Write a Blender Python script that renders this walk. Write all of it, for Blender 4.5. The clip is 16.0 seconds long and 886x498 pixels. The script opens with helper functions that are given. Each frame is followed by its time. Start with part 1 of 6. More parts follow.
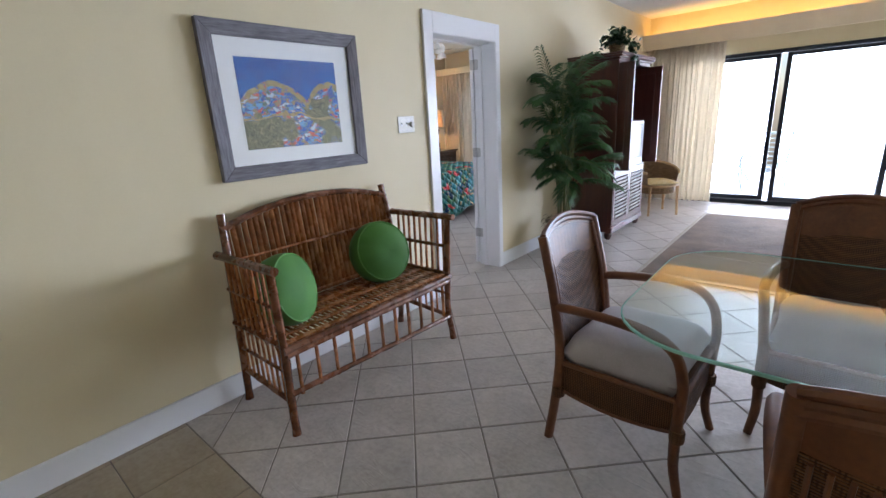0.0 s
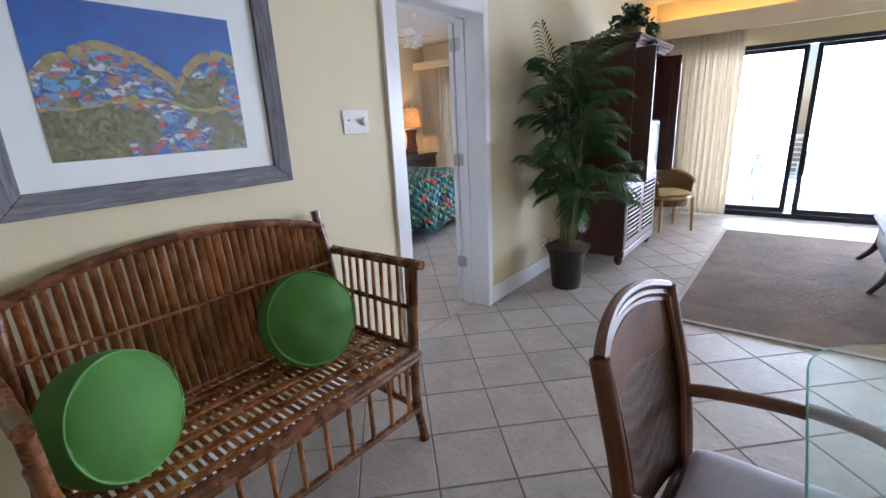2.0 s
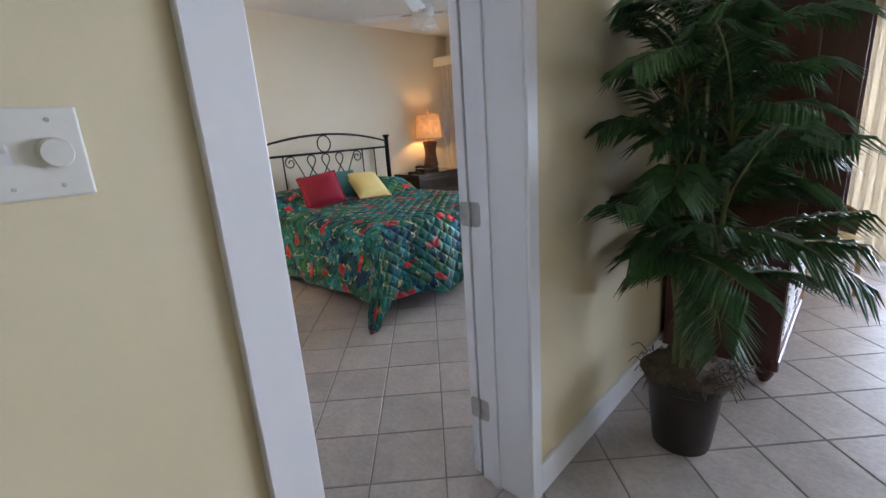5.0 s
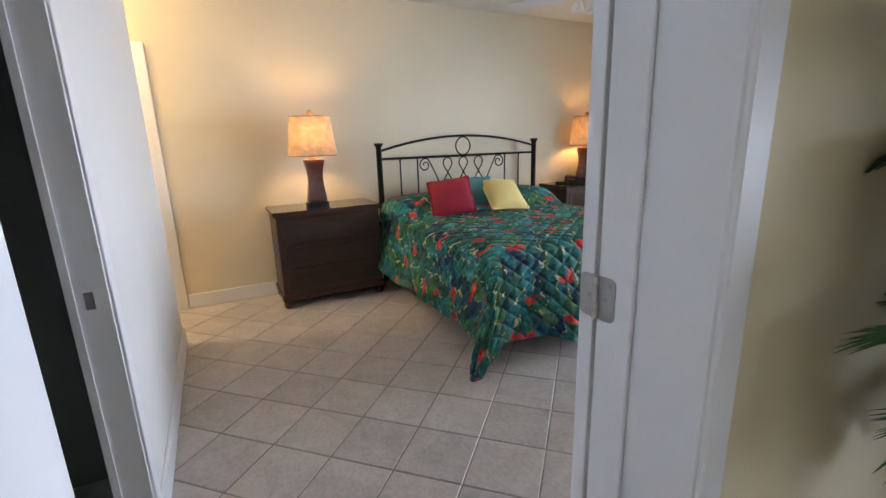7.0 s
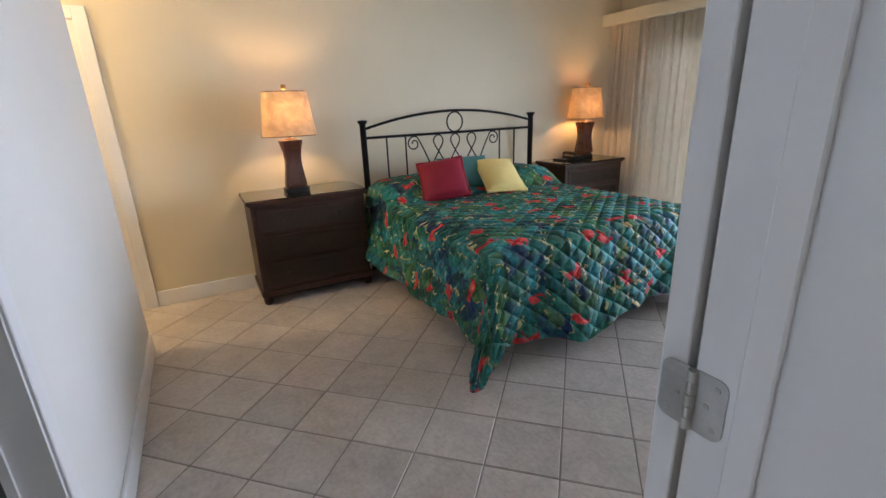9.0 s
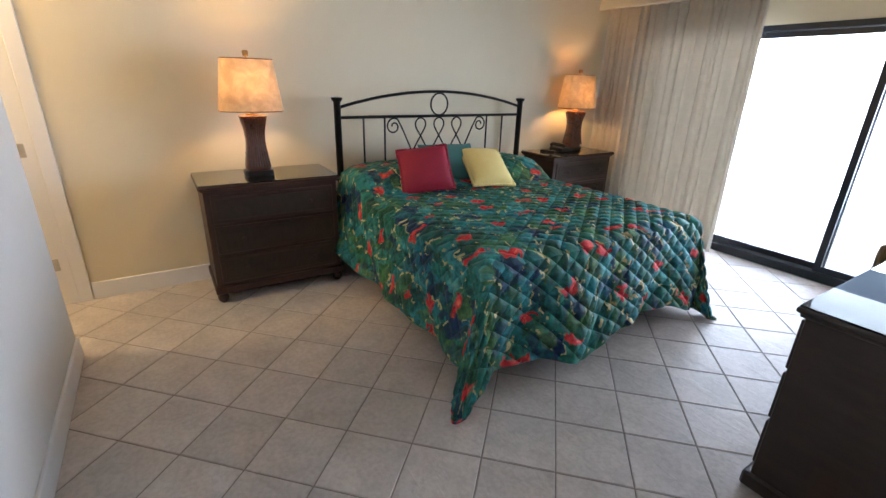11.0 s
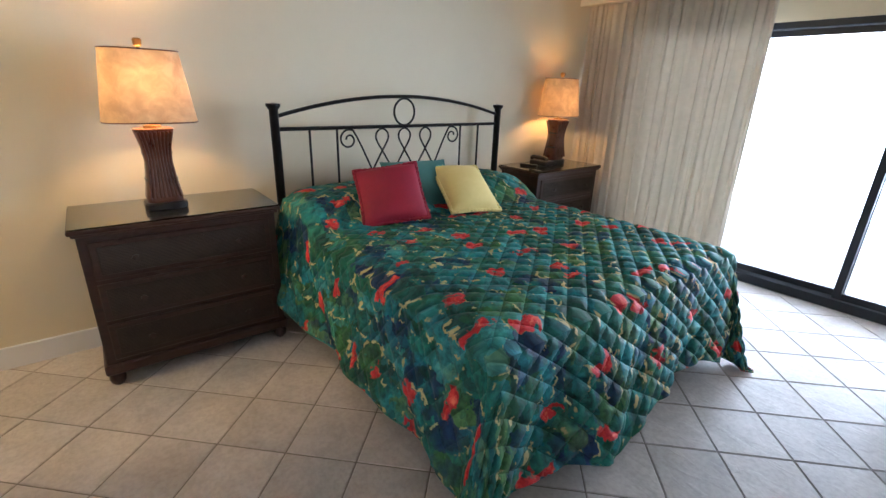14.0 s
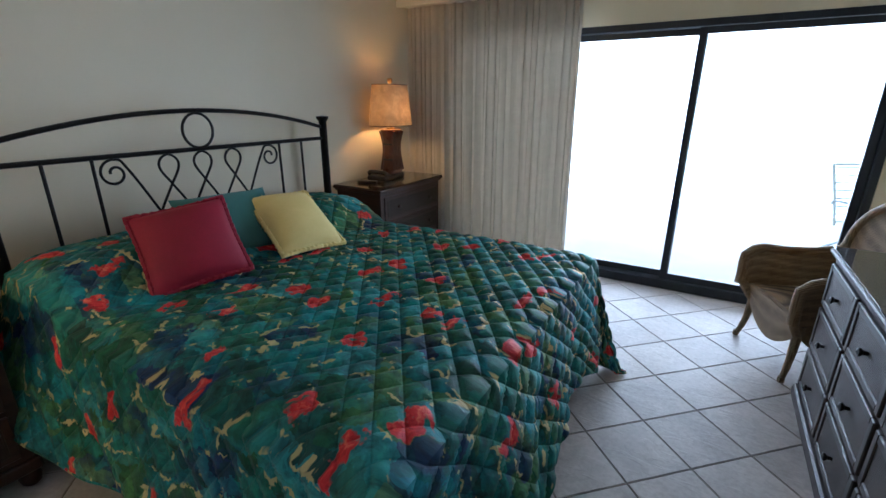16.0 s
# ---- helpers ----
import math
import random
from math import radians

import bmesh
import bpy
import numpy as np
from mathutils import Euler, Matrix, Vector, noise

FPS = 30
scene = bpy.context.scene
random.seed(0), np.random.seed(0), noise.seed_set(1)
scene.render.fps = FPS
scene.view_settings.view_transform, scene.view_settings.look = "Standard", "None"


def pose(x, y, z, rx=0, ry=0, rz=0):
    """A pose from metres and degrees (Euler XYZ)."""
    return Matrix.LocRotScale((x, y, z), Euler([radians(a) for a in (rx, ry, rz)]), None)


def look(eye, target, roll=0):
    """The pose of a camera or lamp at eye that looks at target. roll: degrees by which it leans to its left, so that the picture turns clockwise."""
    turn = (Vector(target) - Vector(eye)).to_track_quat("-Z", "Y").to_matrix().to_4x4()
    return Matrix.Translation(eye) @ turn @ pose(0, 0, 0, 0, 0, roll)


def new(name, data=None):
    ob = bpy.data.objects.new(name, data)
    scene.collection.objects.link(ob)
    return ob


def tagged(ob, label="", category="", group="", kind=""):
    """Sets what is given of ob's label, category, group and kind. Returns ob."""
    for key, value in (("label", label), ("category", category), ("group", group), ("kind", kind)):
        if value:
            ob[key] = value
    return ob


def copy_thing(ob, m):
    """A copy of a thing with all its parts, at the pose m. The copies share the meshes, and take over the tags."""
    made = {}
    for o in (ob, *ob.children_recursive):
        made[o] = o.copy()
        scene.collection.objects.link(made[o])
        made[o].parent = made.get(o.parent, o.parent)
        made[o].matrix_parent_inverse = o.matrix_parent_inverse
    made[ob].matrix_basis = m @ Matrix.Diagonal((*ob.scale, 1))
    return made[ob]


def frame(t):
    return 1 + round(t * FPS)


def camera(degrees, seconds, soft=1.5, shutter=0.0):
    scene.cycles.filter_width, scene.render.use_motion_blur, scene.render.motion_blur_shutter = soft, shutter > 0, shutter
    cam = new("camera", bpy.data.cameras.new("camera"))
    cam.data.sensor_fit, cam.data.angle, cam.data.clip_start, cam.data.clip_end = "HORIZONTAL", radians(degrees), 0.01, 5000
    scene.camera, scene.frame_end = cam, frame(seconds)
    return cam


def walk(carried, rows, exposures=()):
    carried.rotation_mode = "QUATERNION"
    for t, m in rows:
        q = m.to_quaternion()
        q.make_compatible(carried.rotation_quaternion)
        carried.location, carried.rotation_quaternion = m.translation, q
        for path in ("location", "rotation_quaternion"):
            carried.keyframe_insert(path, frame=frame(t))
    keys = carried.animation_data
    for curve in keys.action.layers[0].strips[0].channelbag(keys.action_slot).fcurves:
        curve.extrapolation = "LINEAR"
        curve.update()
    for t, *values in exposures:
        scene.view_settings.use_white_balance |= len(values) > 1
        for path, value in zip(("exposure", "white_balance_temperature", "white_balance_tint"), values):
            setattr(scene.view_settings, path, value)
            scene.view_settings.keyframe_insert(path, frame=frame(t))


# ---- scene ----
cam = camera(89.6, 16.0)
PATH = [
    (0, (-0.107, 0.354, 1.444), (-1.372, 1.802, 0.892), -3.3),
    (0.5, (-0.189, 0.581, 1.453), (-1.501, 1.99, 0.913), -1.2),
    (1, (-0.305, 0.774, 1.443), (-1.588, 2.2, 0.88), -2.0),
    (1.5, (-0.512, 0.96, 1.42), (-1.666, 2.495, 0.86), -3.4),
    (2, (-0.718, 1.197, 1.416), (-1.923, 2.694, 0.864), -2.9),
    (2.5, (-0.92, 1.442, 1.428), (-2.069, 2.981, 0.871), -2.4),
    (3, (-1.123, 1.657, 1.426), (-2.141, 3.284, 0.861), -4.2),
    (3.5, (-1.279, 1.932, 1.411), (-2.353, 3.522, 0.845), -1.9),
    (4, (-1.445, 2.238, 1.42), (-2.616, 3.741, 0.813), -1.2),
    (4.2, (-1.518, 2.344, 1.421), (-2.704, 3.843, 0.833), -2.1),
    (6.3, (-1.935, 3.116, 1.437), (-3.521, 4.229, 0.939), -3.8),
    (6.5, (-1.989, 3.153, 1.431), (-3.599, 4.218, 0.908), -3.6),
    (7, (-2.113, 3.276, 1.443), (-3.845, 4.153, 0.963), -1.7),
    (7.5, (-2.194, 3.302, 1.461), (-3.956, 4.085, 0.929), -2.5),
    (8, (-2.329, 3.372, 1.479), (-4.057, 4.225, 0.944), -2.6),
    (8.5, (-2.409, 3.4, 1.488), (-4.105, 4.273, 0.889), -2.4),
    (9, (-2.434, 3.407, 1.507), (-4.113, 4.309, 0.9), -2.2),
    (9.2, (-2.445, 3.411, 1.508), (-4.117, 4.309, 0.877), -2.0),
    (11.3, (-2.887, 3.534, 1.575), (-4.459, 4.546, 0.866), 1.9),
    (11.5, (-2.946, 3.542, 1.572), (-4.516, 4.574, 0.888), 1.1),
    (12, (-3.044, 3.561, 1.559), (-4.603, 4.612, 0.878), 0.6),
    (12.5, (-3.085, 3.584, 1.56), (-4.615, 4.658, 0.851), 0.2),
    (13, (-3.177, 3.65, 1.555), (-4.69, 4.74, 0.833), 0.9),
    (13.3, (-3.271, 3.75, 1.576), (-4.832, 4.805, 0.905), 0.1),
    (13.5, (-3.321, 3.788, 1.56), (-4.895, 4.84, 0.917), 2.6),
    (14, (-3.504, 3.852, 1.535), (-4.984, 5.014, 0.858), 1.9),
    (14.5, (-3.664, 3.906, 1.534), (-5.019, 5.218, 0.87), -0.2),
    (15, (-3.801, 4.001, 1.518), (-5.047, 5.423, 0.866), 0.8),
    (15.5, (-3.88, 4.139, 1.537), (-4.984, 5.699, 0.946), 0.1),
    (16, (-3.896, 4.218, 1.522), (-4.872, 5.847, 0.894), 0.2),
]
EXPOSURE, SKY_POWER, COVE_POWER, BULB_POWER = 0.2, 2900.0, 18.0, 19.0
PASSAGE_POWER = 85.0
EXPOSURES = [(t, EXPOSURE + e, k, tint) for t, e, k, tint in (
    (0, -0.08, 5820, 13.8), (2, -0.10, 5780, 13.5), (3, -0.15, 5760, 13.5), (4, -0.45, 5760, 13.3), (6.5, -0.35, 6080, 12.2), (7.0, -0.30, 6020, 11.8), (8.0, -0.43, 6000, 11.6), (9.2, -0.48, 6000, 11.6),
    (11.4, -0.40, 5960, 11.2), (12.5, -0.36, 5960, 11.2), (14.0, -0.36, 5820, 9.5), (15.0, -0.58, 5480, 7.5), (16.0, -1.12, 5400, 6.8))]
walk(cam, [(t, look(eye, target, roll)) for t, eye, target, roll in PATH], EXPOSURES)

# ---- world, daylight, lamps ----
world = bpy.data.worlds.new("world")
scene.world = world
world.use_nodes = True
wn = world.node_tree
sky = wn.nodes.new("ShaderNodeTexSky")
sky.sky_type, sky.sun_disc = "NISHITA", False
sky.sun_elevation, sky.sun_rotation = radians(58), radians(20)
wn.nodes["Background"].inputs["Strength"].default_value = 0.12
wn.links.new(sky.outputs[0], wn.nodes["Background"].inputs["Color"])


def area_lamp(name, place, target, sx, sy, power, colour):
    data = bpy.data.lights.new(name, "AREA")
    data.shape, data.size, data.size_y, data.energy, data.color = "RECTANGLE", sx, sy, power, colour
    ob = new(name, data)
    ob.matrix_world = look(place, target)
    return ob


def point_lamp(name, place, power, colour, radius):
    data = bpy.data.lights.new(name, "POINT")
    data.energy, data.color, data.shadow_soft_size = power, colour, radius
    ob = new(name, data)
    ob.location = place
    return ob


# the bright sky over the sea, seen from under the balcony roof
area_lamp("sky_light", (-0.9, 12.4, 1.15), (-0.9, 0, 1.15), 17.0, 3.0, SKY_POWER, (0.79, 0.87, 1.0))
area_lamp("cove_light", (0.2, 8.12, 2.42), (0.2, 8.12, 4.0), 5.2, 0.05, COVE_POWER, (1.0, 0.55, 0.16))
point_lamp("bedside_bulb", (-6.326, 4.117, 1.515), BULB_POWER, (1.0, 0.6, 0.24), 0.04)
point_lamp("passage_bulb", (-6.191, 1.828, 2.622), PASSAGE_POWER, (1.0, 0.74, 0.42), 0.08)
point_lamp("bedside_bulb", (-6.412, 7.51, 1.446), BULB_POWER * 0.8, (1.0, 0.55, 0.2), 0.04)


# ---- materials ----
def nodes_of(name):
    m = bpy.data.materials.new(name)
    m.use_nodes = True
    return m, m.node_tree.nodes, m.node_tree.links, m.node_tree.nodes["Principled BSDF"]


def ramp(nodes, stops, mode="LINEAR"):
    r = nodes.new("ShaderNodeValToRGB")
    r.color_ramp.interpolation = mode
    while len(r.color_ramp.elements) < len(stops):
        r.color_ramp.elements.new(0.5)
    for e, (p, c) in zip(r.color_ramp.elements, stops):
        e.position, e.color = p, (*c, 1)
    return r


def noise_tex(nodes, links, vec, scale, detail=4.0, rough=0.55, distort=0.0):
    n = nodes.new("ShaderNodeTexNoise")
    n.inputs["Scale"].default_value, n.inputs["Detail"].default_value = scale, detail
    n.inputs["Roughness"].default_value, n.inputs["Distortion"].default_value = rough, distort
    links.new(vec, n.inputs["Vector"])
    return n


def surface(name, dark, light, scale=6.0, rough=0.5, fine=60.0, bump=0.15, metal=0.0, stretch=(1, 1, 1), vary=0.0, coat=0.0, sheen=0.0, depth=0.004, world_space=False):
    """A mottled surface: broad stains and a fine grain, in metres."""
    m, nodes, links, b = nodes_of(name)
    tc = nodes.new("ShaderNodeTexCoord")
    vec = tc.outputs["Object"]
    if world_space:
        vec = nodes.new("ShaderNodeNewGeometry").outputs["Position"]
    mp = nodes.new("ShaderNodeMapping")
    mp.inputs["Scale"].default_value = stretch
    links.new(vec, mp.inputs["Vector"])
    v = mp.outputs["Vector"]
    info = nodes.new("ShaderNodeObjectInfo")
    shift = nodes.new("ShaderNodeVectorMath")
    shift.operation = "MULTIPLY_ADD"
    links.new(info.outputs["Random"], shift.inputs[0])
    shift.inputs[1].default_value = (37, 19, 23) if not world_space else (0, 0, 0)
    links.new(v, shift.inputs[2])
    v = shift.outputs[0]
    n1 = noise_tex(nodes, links, v, scale, 5.0, 0.6, 0.4)
    n2 = noise_tex(nodes, links, v, fine, 3.0, 0.6)
    mix = nodes.new("ShaderNodeMath")
    mix.operation = "MULTIPLY_ADD"
    links.new(n2.outputs[0], mix.inputs[0])
    mix.inputs[1].default_value = 0.35
    links.new(n1.outputs[0], mix.inputs[2])
    r = ramp(nodes, [(0.38, dark), (0.92, light)])
    links.new(mix.outputs[0], r.inputs[0])
    col = r.outputs[0]
    if vary:
        hsv = nodes.new("ShaderNodeHueSaturation")
        mr = nodes.new("ShaderNodeMapRange")
        mr.inputs["To Min"].default_value, mr.inputs["To Max"].default_value = 1 - vary, 1 + vary
        links.new(info.outputs["Random"], mr.inputs["Value"])
        links.new(mr.outputs[0], hsv.inputs["Value"])
        links.new(col, hsv.inputs["Color"])
        col = hsv.outputs[0]
    links.new(col, b.inputs["Base Color"])
    rr = nodes.new("ShaderNodeMapRange")
    rr.inputs["To Min"].default_value, rr.inputs["To Max"].default_value = max(0.02, rough - 0.1), min(1, rough + 0.1)
    links.new(n1.outputs[0], rr.inputs["Value"])
    links.new(rr.outputs[0], b.inputs["Roughness"])
    b.inputs["Metallic"].default_value = metal
    b.inputs["Coat Weight"].default_value = coat
    b.inputs["Coat Roughness"].default_value = 0.12
    b.inputs["Sheen Weight"].default_value = sheen
    if bump:
        bp = nodes.new("ShaderNodeBump")
        bp.inputs["Strength"].default_value, bp.inputs["Distance"].default_value = bump, depth
        links.new(mix.outputs[0], bp.inputs["Height"])
        links.new(bp.outputs[0], b.inputs["Normal"])
    return m


def clear_glass(name, tint=(1, 1, 1), rough=0.0):
    m, nodes, links, b = nodes_of(name)
    b.inputs["Base Color"].default_value = (*tint, 1)
    b.inputs["Transmission Weight"].default_value = 1.0
    b.inputs["Roughness"].default_value = rough
    b.inputs["IOR"].default_value = 1.45
    return m


def woven(name, dark, light, pitch, rough=0.55, stretch=(1, 1, 1)):
    """Cane or rush: two crossing sets of strands."""
    m, nodes, links, b = nodes_of(name)
    tc = nodes.new("ShaderNodeTexCoord")
    mp = nodes.new("ShaderNodeMapping")
    mp.inputs["Scale"].default_value = stretch
    links.new(tc.outputs["Object"], mp.inputs["Vector"])
    waves = []
    for d in ("X", "Y", "Z"):
        w = nodes.new("ShaderNodeTexWave")
        w.bands_direction = d
        w.inputs["Scale"].default_value = 0.314 / pitch
        w.inputs["Distortion"].default_value, w.inputs["Detail"].default_value = 0.6, 1.0
        links.new(mp.outputs["Vector"], w.inputs["Vector"])
        waves.append(w)
    acc = waves[0].outputs["Fac"]
    for w in waves[1:]:
        a = nodes.new("ShaderNodeMath")
        a.operation = "MAXIMUM" if w is waves[1] else "MULTIPLY"
        links.new(acc, a.inputs[0])
        links.new(w.outputs["Fac"], a.inputs[1])
        acc = a.outputs[0]
    n = noise_tex(nodes, links, tc.outputs["Object"], 14, 3)
    mx = nodes.new("ShaderNodeMath")
    mx.operation = "MULTIPLY_ADD"
    links.new(n.outputs[0], mx.inputs[0])
    mx.inputs[1].default_value = 0.5
    links.new(acc, mx.inputs[2])
    r = ramp(nodes, [(0.2, dark), (1.0, light)])
    links.new(mx.outputs[0], r.inputs[0])
    links.new(r.outputs[0], b.inputs["Base Color"])
    b.inputs["Roughness"].default_value = rough
    b.inputs["Specular IOR Level"].default_value = 0.25
    bp = nodes.new("ShaderNodeBump")
    bp.inputs["Strength"].default_value, bp.inputs["Distance"].default_value = 0.6, 0.004
    links.new(acc, bp.inputs["Height"])
    links.new(bp.outputs[0], b.inputs["Normal"])
    return m


def shade_cloth(name, colour, through_share=0.6, mottle=0.93):
    m, nodes, links, b = nodes_of(name)
    tc = nodes.new("ShaderNodeTexCoord")
    n = noise_tex(nodes, links, tc.outputs["Object"], 14, 4, 0.6, 0.5)
    r = ramp(nodes, [(0.35, tuple(c * mottle for c in colour)), (0.65, colour)])
    links.new(n.outputs[0], r.inputs[0])
    t = nodes.new("ShaderNodeBsdfTranslucent")
    links.new(r.outputs[0], t.inputs["Color"])
    links.new(r.outputs[0], b.inputs["Base Color"])
    b.inputs["Roughness"].default_value = 0.8
    mx = nodes.new("ShaderNodeMixShader")
    mx.inputs[0].default_value = through_share
    links.new(b.outputs[0], mx.inputs[1])
    links.new(t.outputs[0], mx.inputs[2])
    links.new(mx.outputs[0], nodes["Material Output"].inputs["Surface"])
    return m


def tile_material(name, dark, light):
    """Fired clay tile with soft clouds, slate-like ripples and a low gloss."""
    m, nodes, links, b = nodes_of(name)
    pos = nodes.new("ShaderNodeNewGeometry").outputs["Position"]
    info = nodes.new("ShaderNodeObjectInfo")
    isl = nodes.new("ShaderNodeNewGeometry")
    add = nodes.new("ShaderNodeMath")
    links.new(info.outputs["Random"], add.inputs[0])
    links.new(isl.outputs["Random Per Island"], add.inputs[1])
    sh = nodes.new("ShaderNodeVectorMath")
    sh.operation = "MULTIPLY_ADD"
    links.new(add.outputs[0], sh.inputs[0])
    sh.inputs[1].default_value = (31, 17, 7)
    links.new(pos, sh.inputs[2])
    v = sh.outputs[0]
    n1 = noise_tex(nodes, links, v, 5, 6, 0.62, 0.6)
    n2 = noise_tex(nodes, links, v, 45, 4, 0.6)
    mp = nodes.new("ShaderNodeMapping")
    mp.inputs["Rotation"].default_value = (0, 0, 0.9)
    mp.inputs["Scale"].default_value = (5, 13, 1)
    links.new(v, mp.inputs["Vector"])
    n3 = noise_tex(nodes, links, mp.outputs[0], 1.0, 4, 0.55, 1.2)
    r = ramp(nodes, [(0.3, dark), (0.72, light)])
    links.new(n1.outputs[0], r.inputs[0])
    hsv = nodes.new("ShaderNodeHueSaturation")
    mr = nodes.new("ShaderNodeMapRange")
    mr.inputs["From Max"].default_value = 2.0
    mr.inputs["To Min"].default_value, mr.inputs["To Max"].default_value = 0.84, 1.14
    links.new(add.outputs[0], mr.inputs["Value"])
    links.new(mr.outputs[0], hsv.inputs["Value"])
    links.new(r.outputs[0], hsv.inputs["Color"])
    mix = nodes.new("ShaderNodeMix")
    mix.data_type = "RGBA"
    mix.blend_type = "MULTIPLY"
    mix.inputs["Factor"].default_value = 0.35
    r2 = ramp(nodes, [(0.35, (0.6, 0.57, 0.54)), (0.6, (1, 1, 1))])
    links.new(n2.outputs[0], r2.inputs[0])
    links.new(hsv.outputs[0], mix.inputs[6])
    links.new(r2.outputs[0], mix.inputs[7])
    links.new(mix.outputs[2], b.inputs["Base Color"])
    rr = nodes.new("ShaderNodeMapRange")
    rr.inputs["To Min"].default_value, rr.inputs["To Max"].default_value = 0.26, 0.46
    b.inputs["Specular IOR Level"].default_value = 0.30
    links.new(n1.outputs[0], rr.inputs["Value"])
    links.new(rr.outputs[0], b.inputs["Roughness"])
    rip = ramp(nodes, [(0.50, (0, 0, 0)), (0.60, (1, 1, 1))])
    links.new(n3.outputs[0], rip.inputs[0])
    hm = nodes.new("ShaderNodeMath")
    hm.operation = "MULTIPLY_ADD"
    links.new(n2.outputs[0], hm.inputs[0])
    hm.inputs[1].default_value = 0.35
    links.new(rip.outputs[0], hm.inputs[2])
    bp = nodes.new("ShaderNodeBump")
    bp.inputs["Strength"].default_value, bp.inputs["Distance"].default_value = 0.30, 0.0016
    links.new(hm.outputs[0], bp.inputs["Height"])
    links.new(bp.outputs[0], b.inputs["Normal"])
    return m


QUILT_CELL = 0.112


def quilt_material():
    """Painted tropical print: leaf-shaped patches of green, teal and navy, red blossoms, cream stems."""
    m, nodes, links, b = nodes_of("tropical_print")
    uv = nodes.new("ShaderNodeAttribute")
    uv.attribute_name = "cloth"
    base = uv.outputs["Vector"]
    wob = noise_tex(nodes, links, base, 8, 4, 0.6)
    off = nodes.new("ShaderNodeVectorMath")
    off.operation = "MULTIPLY_ADD"
    links.new(wob.outputs["Color"], off.inputs[0])
    off.inputs[1].default_value = (0.22, 0.22, 0)
    links.new(base, off.inputs[2])
    v = off.outputs[0]

    def cells(scale, feature="F1", seed=0.0, stretch=(1, 1, 1), rot=0.0):
        mp = nodes.new("ShaderNodeMapping")
        mp.inputs["Location"].default_value = (seed, seed * 0.7, 0)
        mp.inputs["Scale"].default_value = stretch
        mp.inputs["Rotation"].default_value = (0, 0, rot)
        links.new(v, mp.inputs["Vector"])
        vo = nodes.new("ShaderNodeTexVoronoi")
        vo.voronoi_dimensions, vo.feature = "2D", feature
        vo.inputs["Scale"].default_value = scale
        links.new(mp.outputs[0], vo.inputs["Vector"])
        return vo

    patch = cells(8.6, stretch=(1.0, 0.66, 1), rot=0.6)
    pick = ramp(nodes, [(0.0, (0.010, 0.085, 0.075)), (0.16, (0.015, 0.160, 0.125)), (0.34, (0.012, 0.200, 0.235)), (0.52, (0.016, 0.115, 0.062)),
                        (0.66, (0.008, 0.036, 0.120)), (0.78, (0.050, 0.300, 0.330)), (0.90, (0.060, 0.190, 0.065))], "CONSTANT")
    sep = nodes.new("ShaderNodeSeparateColor")
    links.new(patch.outputs["Color"], sep.inputs[0])
    links.new(sep.outputs[0], pick.inputs[0])
    strokes = cells(19.0, "F1", 2.7, (1.0, 0.45, 1), -0.5)
    sep2 = nodes.new("ShaderNodeSeparateColor")
    links.new(strokes.outputs["Color"], sep2.inputs[0])
    tone = ramp(nodes, [(0.0, (0.008, 0.060, 0.060)), (0.22, (0.020, 0.210, 0.190)), (0.45, (0.012, 0.095, 0.045)), (0.62, (0.030, 0.260, 0.300)), (0.80, (0.010, 0.045, 0.130)), (0.90, (0.110, 0.230, 0.090))], "CONSTANT")
    links.new(sep2.outputs[1], tone.inputs[0])
    blend = nodes.new("ShaderNodeMix")
    blend.data_type = "RGBA"
    patchy = ramp(nodes, [(0.38, (0.12, 0.12, 0.12)), (0.62, (0.72, 0.72, 0.72))])
    links.new(noise_tex(nodes, links, base, 9, 3).outputs[0], patchy.inputs[0])
    links.new(patchy.outputs[0], blend.inputs["Factor"])
    links.new(pick.outputs[0], blend.inputs[6])
    links.new(tone.outputs[0], blend.inputs[7])
    wash = noise_tex(nodes, links, base, 22, 4, 0.65, 0.8)
    washr = ramp(nodes, [(0.30, (0.16, 0.26, 0.30)), (0.50, (0.85, 0.85, 0.85)), (0.72, (1.7, 1.5, 1.35))])
    links.new(wash.outputs[0], washr.inputs[0])
    mul = nodes.new("ShaderNodeMix")
    mul.data_type, mul.blend_type = "RGBA", "MULTIPLY"
    mul.inputs["Factor"].default_value = 0.85
    links.new(blend.outputs[2], mul.inputs[6])
    links.new(washr.outputs[0], mul.inputs[7])
    col = mul.outputs[2]

    def lay(col, mask, colour):
        mx = nodes.new("ShaderNodeMix")
        mx.data_type = "RGBA"
        links.new(mask, mx.inputs["Factor"])
        links.new(col, mx.inputs[6])
        if isinstance(colour, tuple):
            mx.inputs[7].default_value = (*colour, 1)
        else:
            links.new(colour, mx.inputs[7])
        return mx.outputs[2]

    def both(a, c):
        k = nodes.new("ShaderNodeMath")
        k.operation = "MULTIPLY"
        links.new(a, k.inputs[0])
        links.new(c, k.inputs[1])
        return k.outputs[0]

    # cream slivers between some patches
    edge = cells(8.6, "DISTANCE_TO_EDGE", 0.0, (1.0, 0.66, 1), 0.6)
    er = ramp(nodes, [(0.050, (1, 1, 1)), (0.070, (0, 0, 0))])
    links.new(edge.outputs["Distance"], er.inputs[0])
    gate = noise_tex(nodes, links, base, 13, 2)
    gr = ramp(nodes, [(0.55, (0, 0, 0)), (0.585, (1, 1, 1))])
